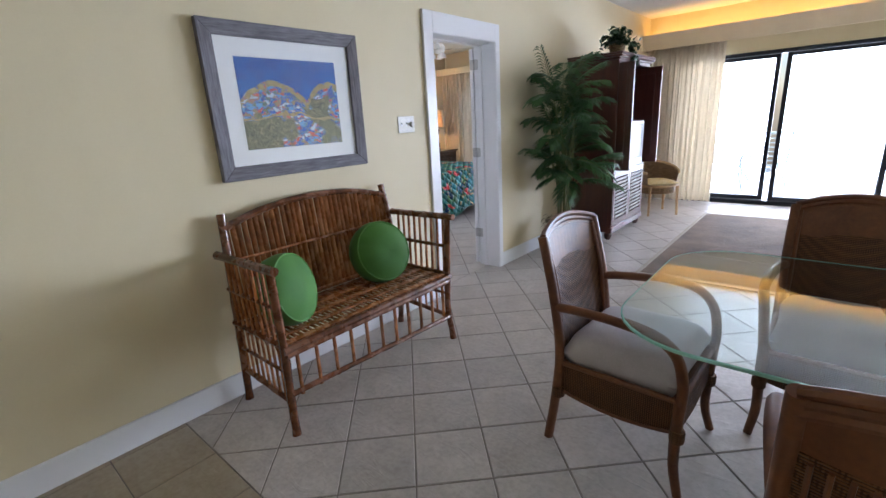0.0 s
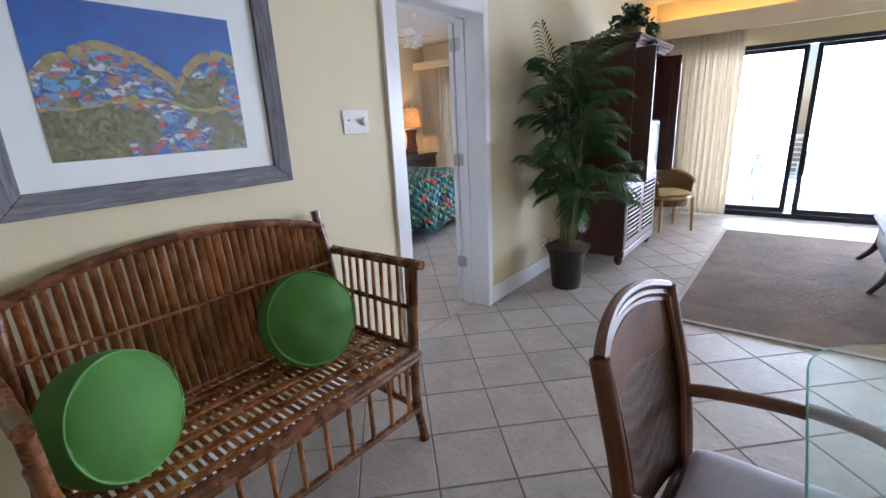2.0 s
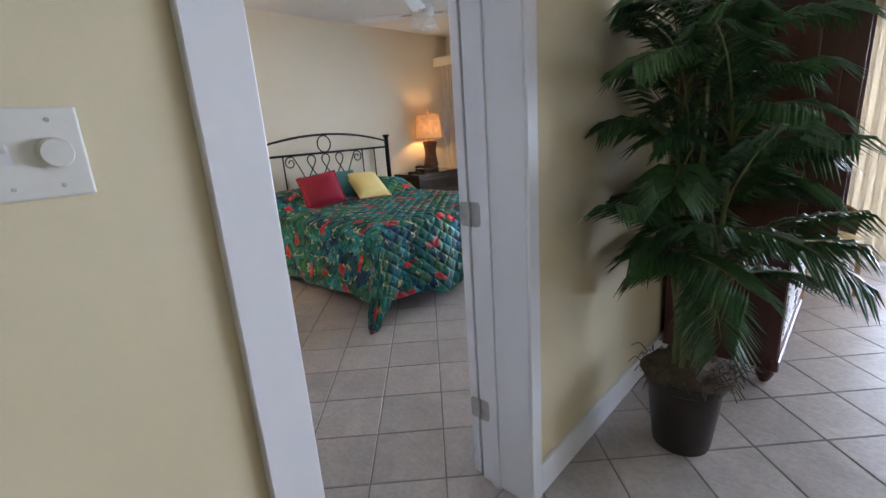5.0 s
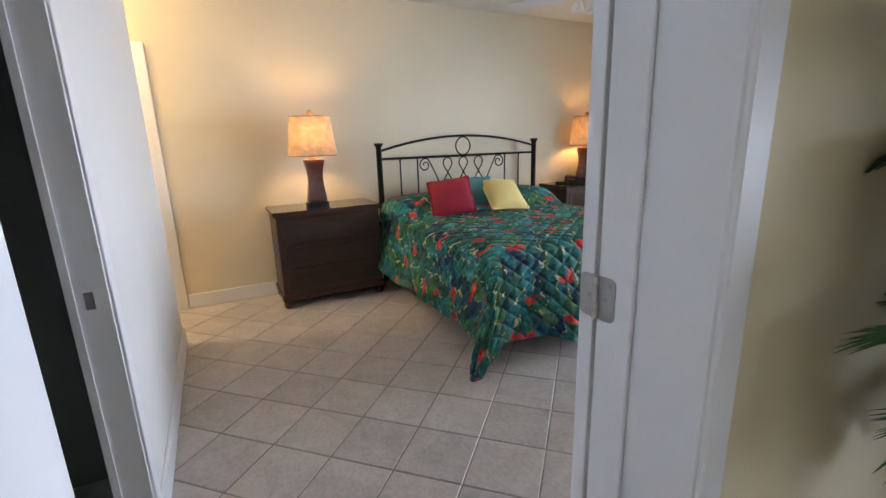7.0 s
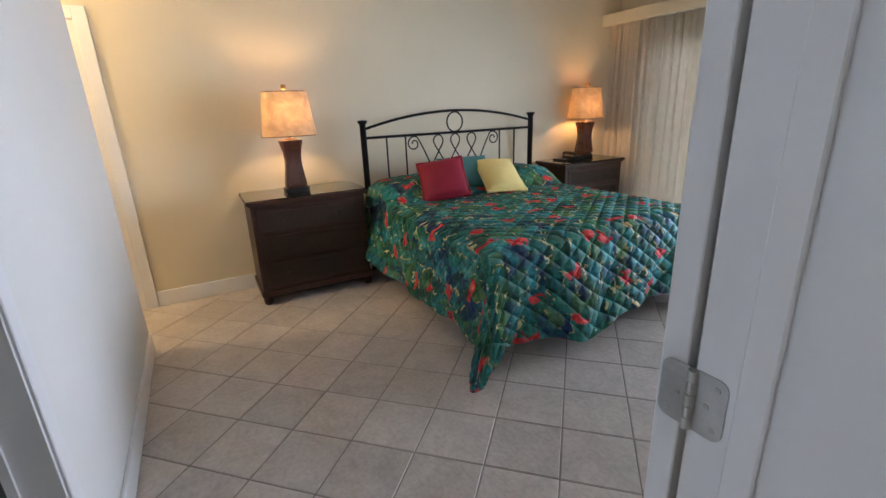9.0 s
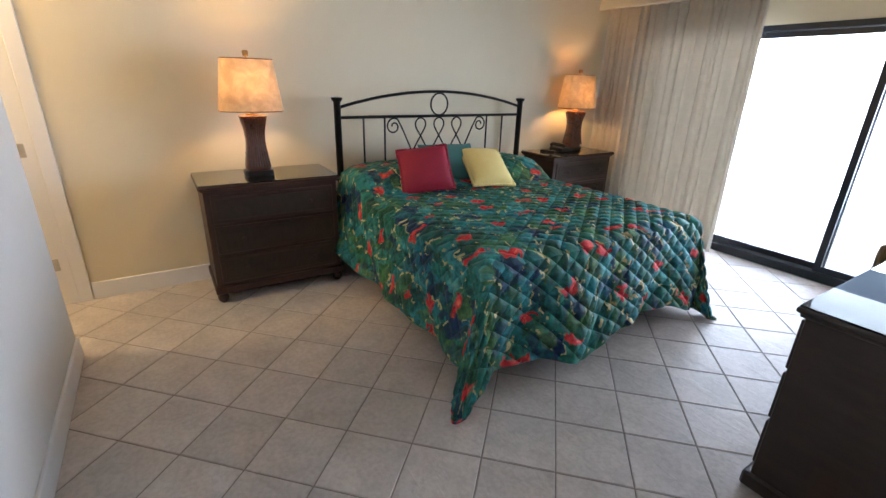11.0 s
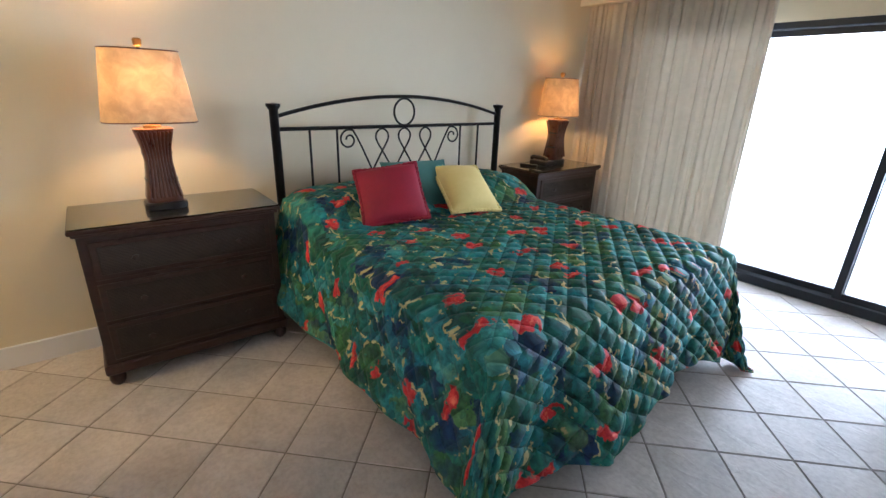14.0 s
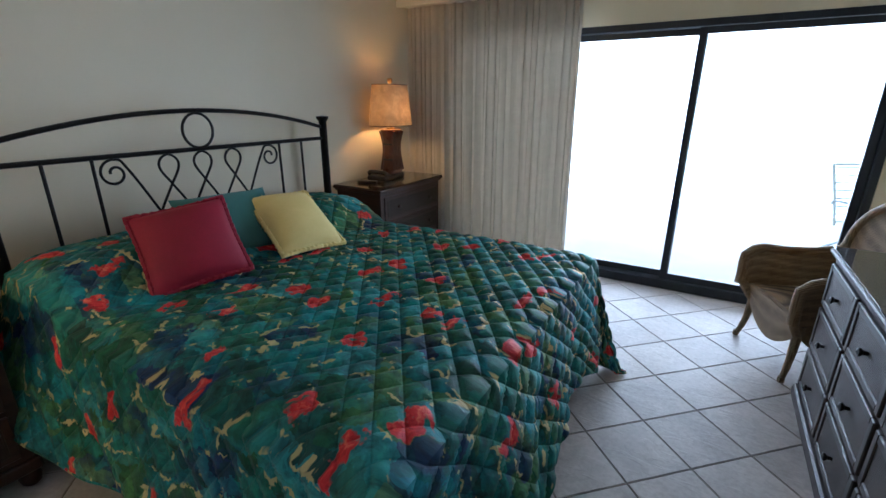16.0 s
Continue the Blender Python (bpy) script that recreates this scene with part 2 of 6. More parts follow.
    links.new(gate.outputs[0], gr.inputs[0])
    col = lay(col, both(er.outputs[0], gr.outputs[0]), (0.50, 0.42, 0.20))
    # red blossoms
    fl = cells(2.5, "F1", 4.3, (1.0, 1.75, 1), 0.45)
    fr = ramp(nodes, [(0.140, (1, 1, 1)), (0.165, (0, 0, 0))])
    links.new(fl.outputs["Distance"], fr.inputs[0])
    pet = noise_tex(nodes, links, v, 26, 3, 0.6)
    pr = ramp(nodes, [(0.3, (0.30, 0.008, 0.015)), (0.52, (0.62, 0.028, 0.035)), (0.72, (0.80, 0.20, 0.11))])
    links.new(pet.outputs[0], pr.inputs[0])
    cut = ramp(nodes, [(0.37, (0, 0, 0)), (0.41, (1, 1, 1))])
    links.new(gate.outputs[0], cut.inputs[0])
    col = lay(col, both(fr.outputs[0], cut.outputs[0]), pr.outputs[0])
    links.new(col, b.inputs["Base Color"])
    b.inputs["Roughness"].default_value = 0.62
    b.inputs["Specular IOR Level"].default_value = 0.32
    weave = noise_tex(nodes, links, base, 160, 3)
    bp = nodes.new("ShaderNodeBump")
    bp.inputs["Strength"].default_value, bp.inputs["Distance"].default_value = 0.25, 0.003
    links.new(weave.outputs[0], bp.inputs["Height"])

    # stitched seams between the padded diamonds
    def maths(op, a, c=0.0, d=0.0):
        k = nodes.new("ShaderNodeMath")
        k.operation = op
        for sock, val in zip(k.inputs, (a, c, d)):
            if isinstance(val, (int, float)):
                sock.default_value = val
            else:
                links.new(val, sock)
        return k.outputs[0]
    xyz = nodes.new("ShaderNodeSeparateXYZ")
    links.new(base, xyz.inputs[0])
    across, along = maths("MULTIPLY", xyz.outputs[0], 0.80 / QUILT_CELL), maths("MULTIPLY", xyz.outputs[1], 1.05 / QUILT_CELL)
    near = maths("MINIMUM", maths("PINGPONG", maths("ADD", across, along), 0.5), maths("PINGPONG", maths("SUBTRACT", across, along), 0.5))
    pad_r = ramp(nodes, [(0.0, (0, 0, 0)), (0.07, (0.50, 0.50, 0.50)), (0.22, (0.85, 0.85, 0.85)), (0.5, (1, 1, 1))])
    links.new(near, pad_r.inputs[0])
    bq = nodes.new("ShaderNodeBump")
    bq.inputs["Strength"].default_value, bq.inputs["Distance"].default_value = 0.75, 0.010
    links.new(pad_r.outputs[0], bq.inputs["Height"])
    links.new(bp.outputs[0], bq.inputs["Normal"])
    links.new(bq.outputs[0], b.inputs["Normal"])
    return m


def painting_material():
    """A naive landscape: blue sky over two hills strewn with red, blue and pale dabs."""
    m, nodes, links, b = nodes_of("painted_landscape")
    at = nodes.new("ShaderNodeTexCoord").outputs["Object"]
    sep = nodes.new("ShaderNodeSeparateXYZ")
    links.new(at, sep.inputs[0])

    def maths(op, a, c=0.0, d=0.0):
        k = nodes.new("ShaderNodeMath")
        k.operation = op
        for s, val in zip(k.inputs, (a, c, d)):
            if isinstance(val, (int, float)):
                s.default_value = val
            else:
                links.new(val, s)
        return k.outputs[0]

    y, z = sep.outputs["Y"], sep.outputs["Z"]
    wob = noise_tex(nodes, links, at, 9, 3).outputs[0]
    a1 = maths("MULTIPLY_ADD", maths("POWER", maths("ABSOLUTE", maths("ADD", y, 0.12)), 2.0), -2.6, 0.115)
    a2 = maths("MULTIPLY_ADD", maths("POWER", maths("ABSOLUTE", maths("ADD", y, -0.25)), 2.0), -4.0, 0.115)
    ridge = maths("ADD", maths("MAXIMUM", a1, a2), maths("MULTIPLY_ADD", wob, 0.05, -0.025))
    hill = maths("LESS_THAN", z, ridge)
    low = maths("LESS_THAN", z, maths("MULTIPLY_ADD", maths("SINE", maths("MULTIPLY", y, 7.0)), 0.05, -0.07))
    dab = nodes.new("ShaderNodeTexVoronoi")
    dab.inputs["Scale"].default_value = 50
    dab.feature = "SMOOTH_F1"
    dab.inputs["Smoothness"].default_value = 0.45
    dmp = nodes.new("ShaderNodeMapping")
    dmp.inputs["Scale"].default_value = (1, 0.6, 1.5)
    dn = noise_tex(nodes, links, at, 30, 3)
    da = nodes.new("ShaderNodeVectorMath")
    da.operation = "MULTIPLY_ADD"
    links.new(dn.outputs["Color"], da.inputs[0])
    da.inputs[1].default_value = (0.05, 0.05, 0.05)
    links.new(at, da.inputs[2])
    links.new(da.outputs[0], dmp.inputs["Vector"])
    links.new(dmp.outputs[0], dab.inputs["Vector"])
    s2 = nodes.new("ShaderNodeSeparateColor")
    links.new(dab.outputs["Color"], s2.inputs[0])
    dabs = ramp(nodes, [(0.0, (0.03, 0.10, 0.40)), (0.20, (0.10, 0.14, 0.10)), (0.34, (0.12, 0.30, 0.55)), (0.52, (0.03, 0.06, 0.22)), (0.64, (0.50, 0.07, 0.05)), (0.74, (0.24, 0.20, 0.12)), (0.86, (0.42, 0.50, 0.58))], "CONSTANT")
    links.new(s2.outputs[0], dabs.inputs[0])
    olive = ramp(nodes, [(0.34, (0.030, 0.042, 0.026)), (0.5, (0.12, 0.12, 0.055)), (0.66, (0.26, 0.23, 0.11))])
    links.new(noise_tex(nodes, links, at, 30, 5, 0.7, 1.5).outputs[0], olive.inputs[0])
    gate = ramp(nodes, [(0.42, (0, 0, 0)), (0.50, (1, 1, 1))])
    links.new(noise_tex(nodes, links, at, 7, 2).outputs[0], gate.inputs[0])
    sk = ramp(nodes, [(0.3, (0.004, 0.045, 0.24)), (0.75, (0.012, 0.14, 0.46))])
    links.new(noise_tex(nodes, links, at, 12, 4, 0.6, 1.0).outputs[0], sk.inputs[0])

    def mixed(f, a, c):
        mx = nodes.new("ShaderNodeMix")
        mx.data_type = "RGBA"
        links.new(f, mx.inputs["Factor"])
        links.new(a, mx.inputs[6])
        links.new(c, mx.inputs[7])
        return mx.outputs[2]

    ground_col = mixed(gate.outputs[0], olive.outputs[0], dabs.outputs[0])
    upper = mixed(maths("GREATER_THAN", wob, 0.38), ground_col, dabs.outputs[0])
    body = mixed(low, upper, ground_col)
    # ochre rim along the ridges, olive fields below
    ochre = ramp(nodes, [(0.3, (0.20, 0.15, 0.05)), (0.7, (0.42, 0.34, 0.15))])
    links.new(noise_tex(nodes, links, at, 40, 4, 0.7, 1.0).outputs[0], ochre.inputs[0])
    rim = maths("MULTIPLY", maths("GREATER_THAN", z, maths("ADD", ridge, -0.034)), maths("GREATER_THAN", noise_tex(nodes, links, at, 25, 2).outputs[0], 0.43))
    body = mixed(rim, body, ochre.outputs[0])
    wav = maths("MULTIPLY_ADD", wob, 0.10, -0.05)
    path = maths("ADD", maths("MULTIPLY_ADD", maths("ABSOLUTE", maths("ADD", y, 0.06)), -0.12, -0.055), wav)
    fence = maths("MULTIPLY", maths("LESS_THAN", maths("ADD", y, wav), -0.10), maths("LESS_THAN", z, maths("ADD", path, -0.01)))
    field = maths("MULTIPLY", maths("LESS_THAN", maths("ABSOLUTE", maths("ADD", maths("ADD", y, -0.17), wav)), 0.060), maths("LESS_THAN", maths("ABSOLUTE", maths("ADD", maths("ADD", z, 0.045), wav)), 0.070))
    body = mixed(maths("MAXIMUM", fence, field), body, olive.outputs[0])
    seam = maths("LESS_THAN", maths("ABSOLUTE", maths("ADD", z, maths("MULTIPLY", path, -1.0))), 0.007)
    body = mixed(seam, body, ochre.outputs[0])
    links.new(mixed(hill, sk.outputs[0], body), b.inputs["Base Color"])
    b.inputs["Roughness"].default_value = 0.6
    return m


WALL = surface("yellow_plaster", (0.66, 0.57, 0.365), (0.70, 0.61, 0.405), 1.2, 0.6, 90, 0.10, depth=0.002, world_space=True)
WALL_BED = surface("cream_plaster", (0.68, 0.60, 0.44), (0.72, 0.64, 0.48), 1.2, 0.6, 90, 0.10, depth=0.002, world_space=True)
WALL_PALE = surface("white_plaster", (0.74, 0.73, 0.70), (0.80, 0.79, 0.77), 1.2, 0.55, 90, 0.10, depth=0.002, world_space=True)
CEIL = surface("ceiling_paint", (0.72, 0.70, 0.66), (0.78, 0.76, 0.72), 2, 0.8, 120, 0.5, depth=0.004, world_space=True)
TRIM = surface("white_gloss_paint", (0.76, 0.755, 0.765), (0.79, 0.785, 0.795), 1.5, 0.32, 50, 0.05, depth=0.001)
CREAM_TRIM = surface("cream_paint", (0.68, 0.60, 0.44), (0.76, 0.68, 0.52), 3, 0.4, 50, 0.05, depth=0.001)
GROUT = surface("brown_grout", (0.13, 0.11, 0.09), (0.22, 0.185, 0.155), 8, 0.85, 90, 0.3, world_space=True)
TILE = tile_material("beige_tile", (0.43, 0.385, 0.35), (0.58, 0.525, 0.48))
BORDER_TILE = tile_material("border_tile", (0.36, 0.29, 0.20), (0.46, 0.385, 0.28))
QUILT = quilt_material()
IRON = surface("black_iron", (0.010, 0.009, 0.009), (0.022, 0.020, 0.019), 9, 0.38, 70, 0.2, 0.6)
MAHOGANY = surface("dark_mahogany", (0.017, 0.0055, 0.0035), (0.052, 0.016, 0.008), 5, 0.40, 60, 0.1, stretch=(1, 0.25, 6), coat=0.08)
CHERRY = surface("red_brown_wood", (0.048, 0.011, 0.008), (0.100, 0.026, 0.017), 5, 0.34, 60, 0.1, stretch=(6, 6, 0.5), coat=0.25)
WICKER_DARK = woven("dark_wicker", (0.012, 0.007, 0.005), (0.070, 0.045, 0.032), 0.008)
WICKER = woven("tan_wicker", (0.085, 0.048, 0.022), (0.38, 0.26, 0.14), 0.009)
CANE_BROWN = woven("brown_cane", (0.035, 0.013, 0.005), (0.17, 0.075, 0.026), 0.008)
RATTAN = surface("stained_rattan", (0.075, 0.022, 0.007), (0.200, 0.070, 0.021), 9, 0.46, 70, 0.15, coat=0.05)
BAMBOO = surface("burnt_bamboo", (0.075, 0.020, 0.007), (0.50, 0.190, 0.055), 9, 0.27, 40, 0.2, stretch=(2, 2, 1), coat=0.3, vary=0.25)
BAMBOO_DARK = surface("dark_bamboo", (0.030, 0.010, 0.006), (0.25, 0.085, 0.026), 12, 0.27, 40, 0.2, coat=0.35, vary=0.2)
PALE_CANE = surface("pale_cane", (0.34, 0.20, 0.08), (0.52, 0.34, 0.16), 9, 0.4, 60, 0.15)
GREEN = surface("green_cotton", (0.045, 0.155, 0.017), (0.070, 0.215, 0.027), 4, 0.75, 160, 0.2, sheen=0.06)
GREEN_SIDE = surface("dark_green_cotton", (0.035, 0.13, 0.014), (0.055, 0.18, 0.022), 4, 0.75, 160, 0.2, sheen=0.06)
PIPING = surface("pale_green_piping", (0.065, 0.21, 0.028), (0.10, 0.27, 0.045), 8, 0.7, 100, 0.1)
SEAT_CLOTH = surface("grey_lilac_cloth", (0.40, 0.37, 0.40), (0.54, 0.50, 0.54), 6, 0.85, 140, 0.4)
RED_CLOTH = surface("crimson_cloth", (0.21, 0.003, 0.022), (0.32, 0.006, 0.034), 5, 0.7, 150, 0.3)
YELLOW_CLOTH = surface("yellow_cloth", (0.66, 0.52, 0.17), (0.78, 0.64, 0.26), 5, 0.7, 150, 0.3, sheen=0.06)
TEAL_CLOTH = surface("teal_cloth", (0.035, 0.15, 0.15), (0.06, 0.21, 0.20), 5, 0.75, 150, 0.3, sheen=0.06)
MATTRESS = surface("dark_bed_base", (0.03, 0.03, 0.04), (0.05, 0.05, 0.06), 5, 0.9, 100, 0.2)
CURTAIN = shade_cloth("greige_curtain", (0.66, 0.61, 0.53), 0.28)
CURTAIN_CREAM = shade_cloth("cream_curtain", (0.80, 0.735, 0.62), 0.38)
FRAME_DARK = surface("dark_bronze_aluminium", (0.016, 0.019, 0.026), (0.028, 0.032, 0.042), 4, 0.4, 80, 0.1, 0.4)
STEEL = surface("brushed_nickel", (0.42, 0.41, 0.39), (0.56, 0.55, 0.53), 12, 0.33, 120, 0.1, 0.9)
MATBOARD = surface("white_mat_board", (0.74, 0.73, 0.70), (0.80, 0.79, 0.76), 3, 0.8, 120, 0.05)
PAINTING = painting_material()
RUG = surface("brown_sisal", (0.046, 0.026, 0.013), (0.205, 0.126, 0.072), 2, 1.0, 42, 1.0, depth=0.016)
RUG_EDGE = surface("cream_rug_binding", (0.34, 0.29, 0.22), (0.46, 0.40, 0.32), 6, 0.9, 120, 0.4)
LEAF = surface("palm_green", (0.012, 0.045, 0.012), (0.060, 0.155, 0.036), 7, 0.38, 40, 0.1, vary=0.2)
LEAF_DARK = surface("ivy_green", (0.008, 0.030, 0.012), (0.030, 0.085, 0.028), 9, 0.42, 50, 0.1)
STALK = surface("palm_stalk", (0.10, 0.13, 0.035), (0.20, 0.20, 0.07), 8, 0.5, 50, 0.2)
POT = surface("black_brown_pot", (0.016, 0.012, 0.010), (0.035, 0.026, 0.021), 8, 0.45, 60, 0.2)
MOSS = surface("dry_moss", (0.05, 0.035, 0.022), (0.17, 0.13, 0.085), 30, 0.95, 90, 0.9, depth=0.01)
PLASTIC_WHITE = surface("ivory_plastic", (0.66, 0.64, 0.58), (0.72, 0.70, 0.64), 4, 0.35, 80, 0.03)
TV_SILVER = surface("silver_plastic", (0.30, 0.30, 0.31), (0.38, 0.38, 0.39), 4, 0.35, 80, 0.03, 0.3)
BLACK = surface("black_plastic", (0.010, 0.010, 0.011), (0.018, 0.018, 0.019), 6, 0.35, 80, 0.05)
SHUTTER = surface("painted_louvre", (0.46, 0.43, 0.40), (0.58, 0.55, 0.52), 5, 0.45, 60, 0.1)
SHADE = shade_cloth("parchment_shade", (0.60, 0.41, 0.24), 0.105, 0.72)
GLASS = clear_glass("window_glass")
TABLE_EDGE = surface("green_glass_edge", (0.20, 0.52, 0.42), (0.42, 0.74, 0.64), 6, 0.12, 40, 0.0)
TABLE_GLASS = clear_glass("table_glass", (0.86, 0.97, 0.93))
BALCONY = surface("pale_concrete", (0.52, 0.53, 0.53), (0.62, 0.63, 0.63), 3, 0.8, 60, 0.3, world_space=True)
PATIO = surface("pale_blue_grey_metal", (0.40, 0.47, 0.50), (0.48, 0.55, 0.58), 5, 0.5, 60, 0.1)
# plaster darkened in its colour for the unlit closet
CLOSET_SHADED = surface("closet_plaster", (0.16, 0.17, 0.155), (0.20, 0.21, 0.19), 3, 0.8, 60, 0.1, world_space=True)
CUSHION_FLORAL = surface("cream_floral_cushion", (0.50, 0.38, 0.14), (0.66, 0.56, 0.34), 22, 0.85, 120, 0.3)
GLASS_TOP = clear_glass("dresser_glass", (0.93, 0.98, 0.97))
PAPER = surface("pale_paper", (0.6, 0.6, 0.58), (0.72, 0.72, 0.70), 5, 0.7, 60, 0.05)
WHITE_FAN = surface("white_enamel", (0.70, 0.70, 0.69), (0.76, 0.76, 0.75), 4, 0.35, 60, 0.03)


# ---- mesh helpers ----
def mesh_of(bm, name, smooth=False):
    me = bpy.data.meshes.new(name)
    bm.to_mesh(me)
    bm.free()
    if smooth:
        for p in me.polygons:
            p.use_smooth = True
        me.set_sharp_from_angle(angle=radians(40))
    return me


def part(name, bm, material, parent=None, label="", smooth=False):
    """Links a bmesh as one mesh object, under a thing or a part."""
    ob = new(name, mesh_of(bm, name, smooth))
    ob.data.materials.append(material)
    if parent is not None:
        ob.parent = parent
    return tagged(ob, label)


def thing(name, place, label, category, group="", rz=0.0):
    ob = new(name)
    ob.empty_display_size = 0.1
    ob.matrix_world = pose(*place, 0, 0, rz)
    return tagged(ob, label, category, group)


def solid(name, bm, material, label, category, group="", kind="", smooth=False):
    return tagged(part(name, bm, material, None, "", smooth), label, category, group, kind)


def box(x0, x1, y0, y1, z0, z1, bevel=0.0, bm=None, m=None, seg=1):
    bm = bm if bm is not None else bmesh.new()
    mm = Matrix.Translation(((x0 + x1) / 2, (y0 + y1) / 2, (z0 + z1) / 2)) @ Matrix.Diagonal((abs(x1 - x0), abs(y1 - y0), abs(z1 - z0), 1))
    r = bmesh.ops.create_cube(bm, size=1.0, matrix=(m @ mm) if m is not None else mm)
    if bevel:
        edges = {e for v in r["verts"] for e in v.link_edges}
        bmesh.ops.bevel(bm, geom=list(edges), offset=bevel, segments=seg, profile=0.5, affect="EDGES")
    return bm


def smooth_line(points, n=6, closed=False):
    """A rounded line through the points (Catmull-Rom)."""
    p = [Vector(q) for q in points]
    out = []
    last = len(p) if closed else len(p) - 1
    for i in range(last):
        if closed:
            a, b, c, d = (p[(i + k) % len(p)] for k in (-1, 0, 1, 2))
        else:
            b, c = p[i], p[i + 1]
            a = p[i - 1] if i else b + (b - c)
            d = p[i + 2] if i + 2 < len(p) else c + (c - b)
        for k in range(n):
            t = k / n
            out.append(0.5 * ((2 * b) + (c - a) * t + (2 * a - 5 * b + 4 * c - d) * t * t + (3 * b - a - 3 * c + d) * t ** 3))
    if not closed:
        out.append(p[-1])
    return out


def tube(points, radius, sides=8, bm=None, closed=False, knots=0.0, flat=1.0):
    """A round rod along a line. radius: one number or a function of the share of the way. knots: metres between bamboo joints."""
    bm = bm if bm is not None else bmesh.new()
    p = [Vector(q) for q in points]
    if knots and len(p) == 2:
        length = (p[1] - p[0]).length
        n = max(2, round(length / knots)) * 4
        p = [p[0].lerp(p[1], i / n) for i in range(n + 1)]
    rings, side = [], None
    total = sum((b - a).length for a, b in zip(p, p[1:])) or 1
    run = 0.0
    for i, q in enumerate(p):
        if i:
            run += (q - p[i - 1]).length
        a, b = (p[i - 1] if i else (p[-1] if closed else q)), (p[i + 1] if i + 1 < len(p) else (p[0] if closed else q))
        t = (b - a).normalized()
        if side is None:
            side = t.orthogonal().normalized()
        side = (side - t * side.dot(t)).normalized()
        up = t.cross(side)
        r = radius(run / total) if callable(radius) else radius
        if knots:
            ph = (run / knots) % 1.0
            r *= 1.0 + 0.16 * max(0.0, 1 - min(ph, 1 - ph) * 9)
        rings.append([bm.verts.new(q + side * (r * math.cos(2 * math.pi * k / sides)) + up * (r * flat * math.sin(2 * math.pi * k / sides))) for k in range(sides)])
    pairs = list(zip(rings, rings[1:])) + ([(rings[-1], rings[0])] if closed else [])
    for a, b in pairs:
        for k in range(sides):
            bm.faces.new((a[k], a[(k + 1) % sides], b[(k + 1) % sides], b[k]))
    if not closed:
        bm.faces.new(rings[0][::-1])
        bm.faces.new(rings[-1])
    return bm


def lathe(profile, sides=24, bm=None, at=(0, 0, 0), power=2.0, sx=1.0, sy=1.0):
    """Turns (radius, height) pairs round the upright axis; power above 2 squares the section."""
    bm = bm if bm is not None else bmesh.new()
    rings = []
    for r, z in profile:
        ring = []
        for k in range(sides):
            a = 2 * math.pi * (k + 0.5) / sides
            c, s = math.cos(a), math.sin(a)
            f = (abs(c) ** power + abs(s) ** power) ** (-1 / power)
            ring.append(bm.verts.new((at[0] + r * f * c * sx, at[1] + r * f * s * sy, at[2] + z)))
        rings.append(ring)
    for a, b in zip(rings, rings[1:]):
        for k in range(sides):
            bm.faces.new((a[k], a[(k + 1) % sides], b[(k + 1) % sides], b[k]))
    if profile[0][0] > 1e-6:
        bm.faces.new(rings[0][::-1])
    if profile[-1][0] > 1e-6:
        bm.faces.new(rings[-1])
    return bm


def sheet(fn, nu, nv, thick=0.0, bm=None):
    """A surface fn(u, v) with u, v from 0 to 1, given a thickness."""
    bm = bm if bm is not None else bmesh.new()
    pts = [[Vector(fn(i / nu, j / nv)) for j in range(nv + 1)] for i in range(nu + 1)]
    grid = [[bm.verts.new(p) for p in row] for row in pts]
    for i in range(nu):
        for j in range(nv):
            bm.faces.new((grid[i][j], grid[i + 1][j], grid[i + 1][j + 1], grid[i][j + 1]))
    if thick:
        def normal(i, j):
            a, b = pts[min(i + 1, nu)][j] - pts[max(i - 1, 0)][j], pts[i][min(j + 1, nv)] - pts[i][max(j - 1, 0)]
            c = a.cross(b)
            return c.normalized() if c.length > 1e-9 else Vector((0, 0, 0))
        back = [[bm.verts.new(pts[i][j] - normal(i, j) * thick) for j in range(nv + 1)] for i in range(nu + 1)]
        for i in range(nu):
            for j in range(nv):
                bm.faces.new((back[i][j + 1], back[i + 1][j + 1], back[i + 1][j], back[i][j]))
        for i in range(nu):
            bm.faces.new((grid[i + 1][0], grid[i][0], back[i][0], back[i + 1][0]))
            bm.faces.new((grid[i][nv], grid[i + 1][nv], back[i + 1][nv], back[i][nv]))
        for j in range(nv):
            bm.faces.new((grid[0][j], grid[0][j + 1], back[0][j + 1], back[0][j]))
            bm.faces.new((grid[nu][j + 1], grid[nu][j], back[nu][j], back[nu][j + 1]))
    return bm


def pad(w, d, h, bm=None, n=14, m=None, square=4.0):
    """A stuffed cushion lying flat, w by d, h thick at its middle."""
    bm = bm if bm is not None else bmesh.new()

    def fn(sign):
        def f(u, v):
            a, b = 2 * u - 1, 2 * v - 1
            fall = max(0.0, (1 - abs(a) ** square)) ** 0.5 * max(0.0, (1 - abs(b) ** square)) ** 0.5
            pinch = 1 - 0.06 * (1 - abs(b) ** 2) * abs(a) ** 3 - 0.06 * (1 - abs(a) ** 2) * abs(b) ** 3
            p = Vector((a * w / 2 * pinch, b * d / 2 * pinch, sign * fall * h / 2))
            return m @ p if m is not None else p
        return f

    sheet(fn(1), n, n, 0, bm)
    sheet(fn(-1), n, n, 0, bm)
    bmesh.ops.remove_doubles(bm, verts=bm.verts, dist=0.0005)
    bmesh.ops.recalc_face_normals(bm, faces=bm.faces)
    return bm


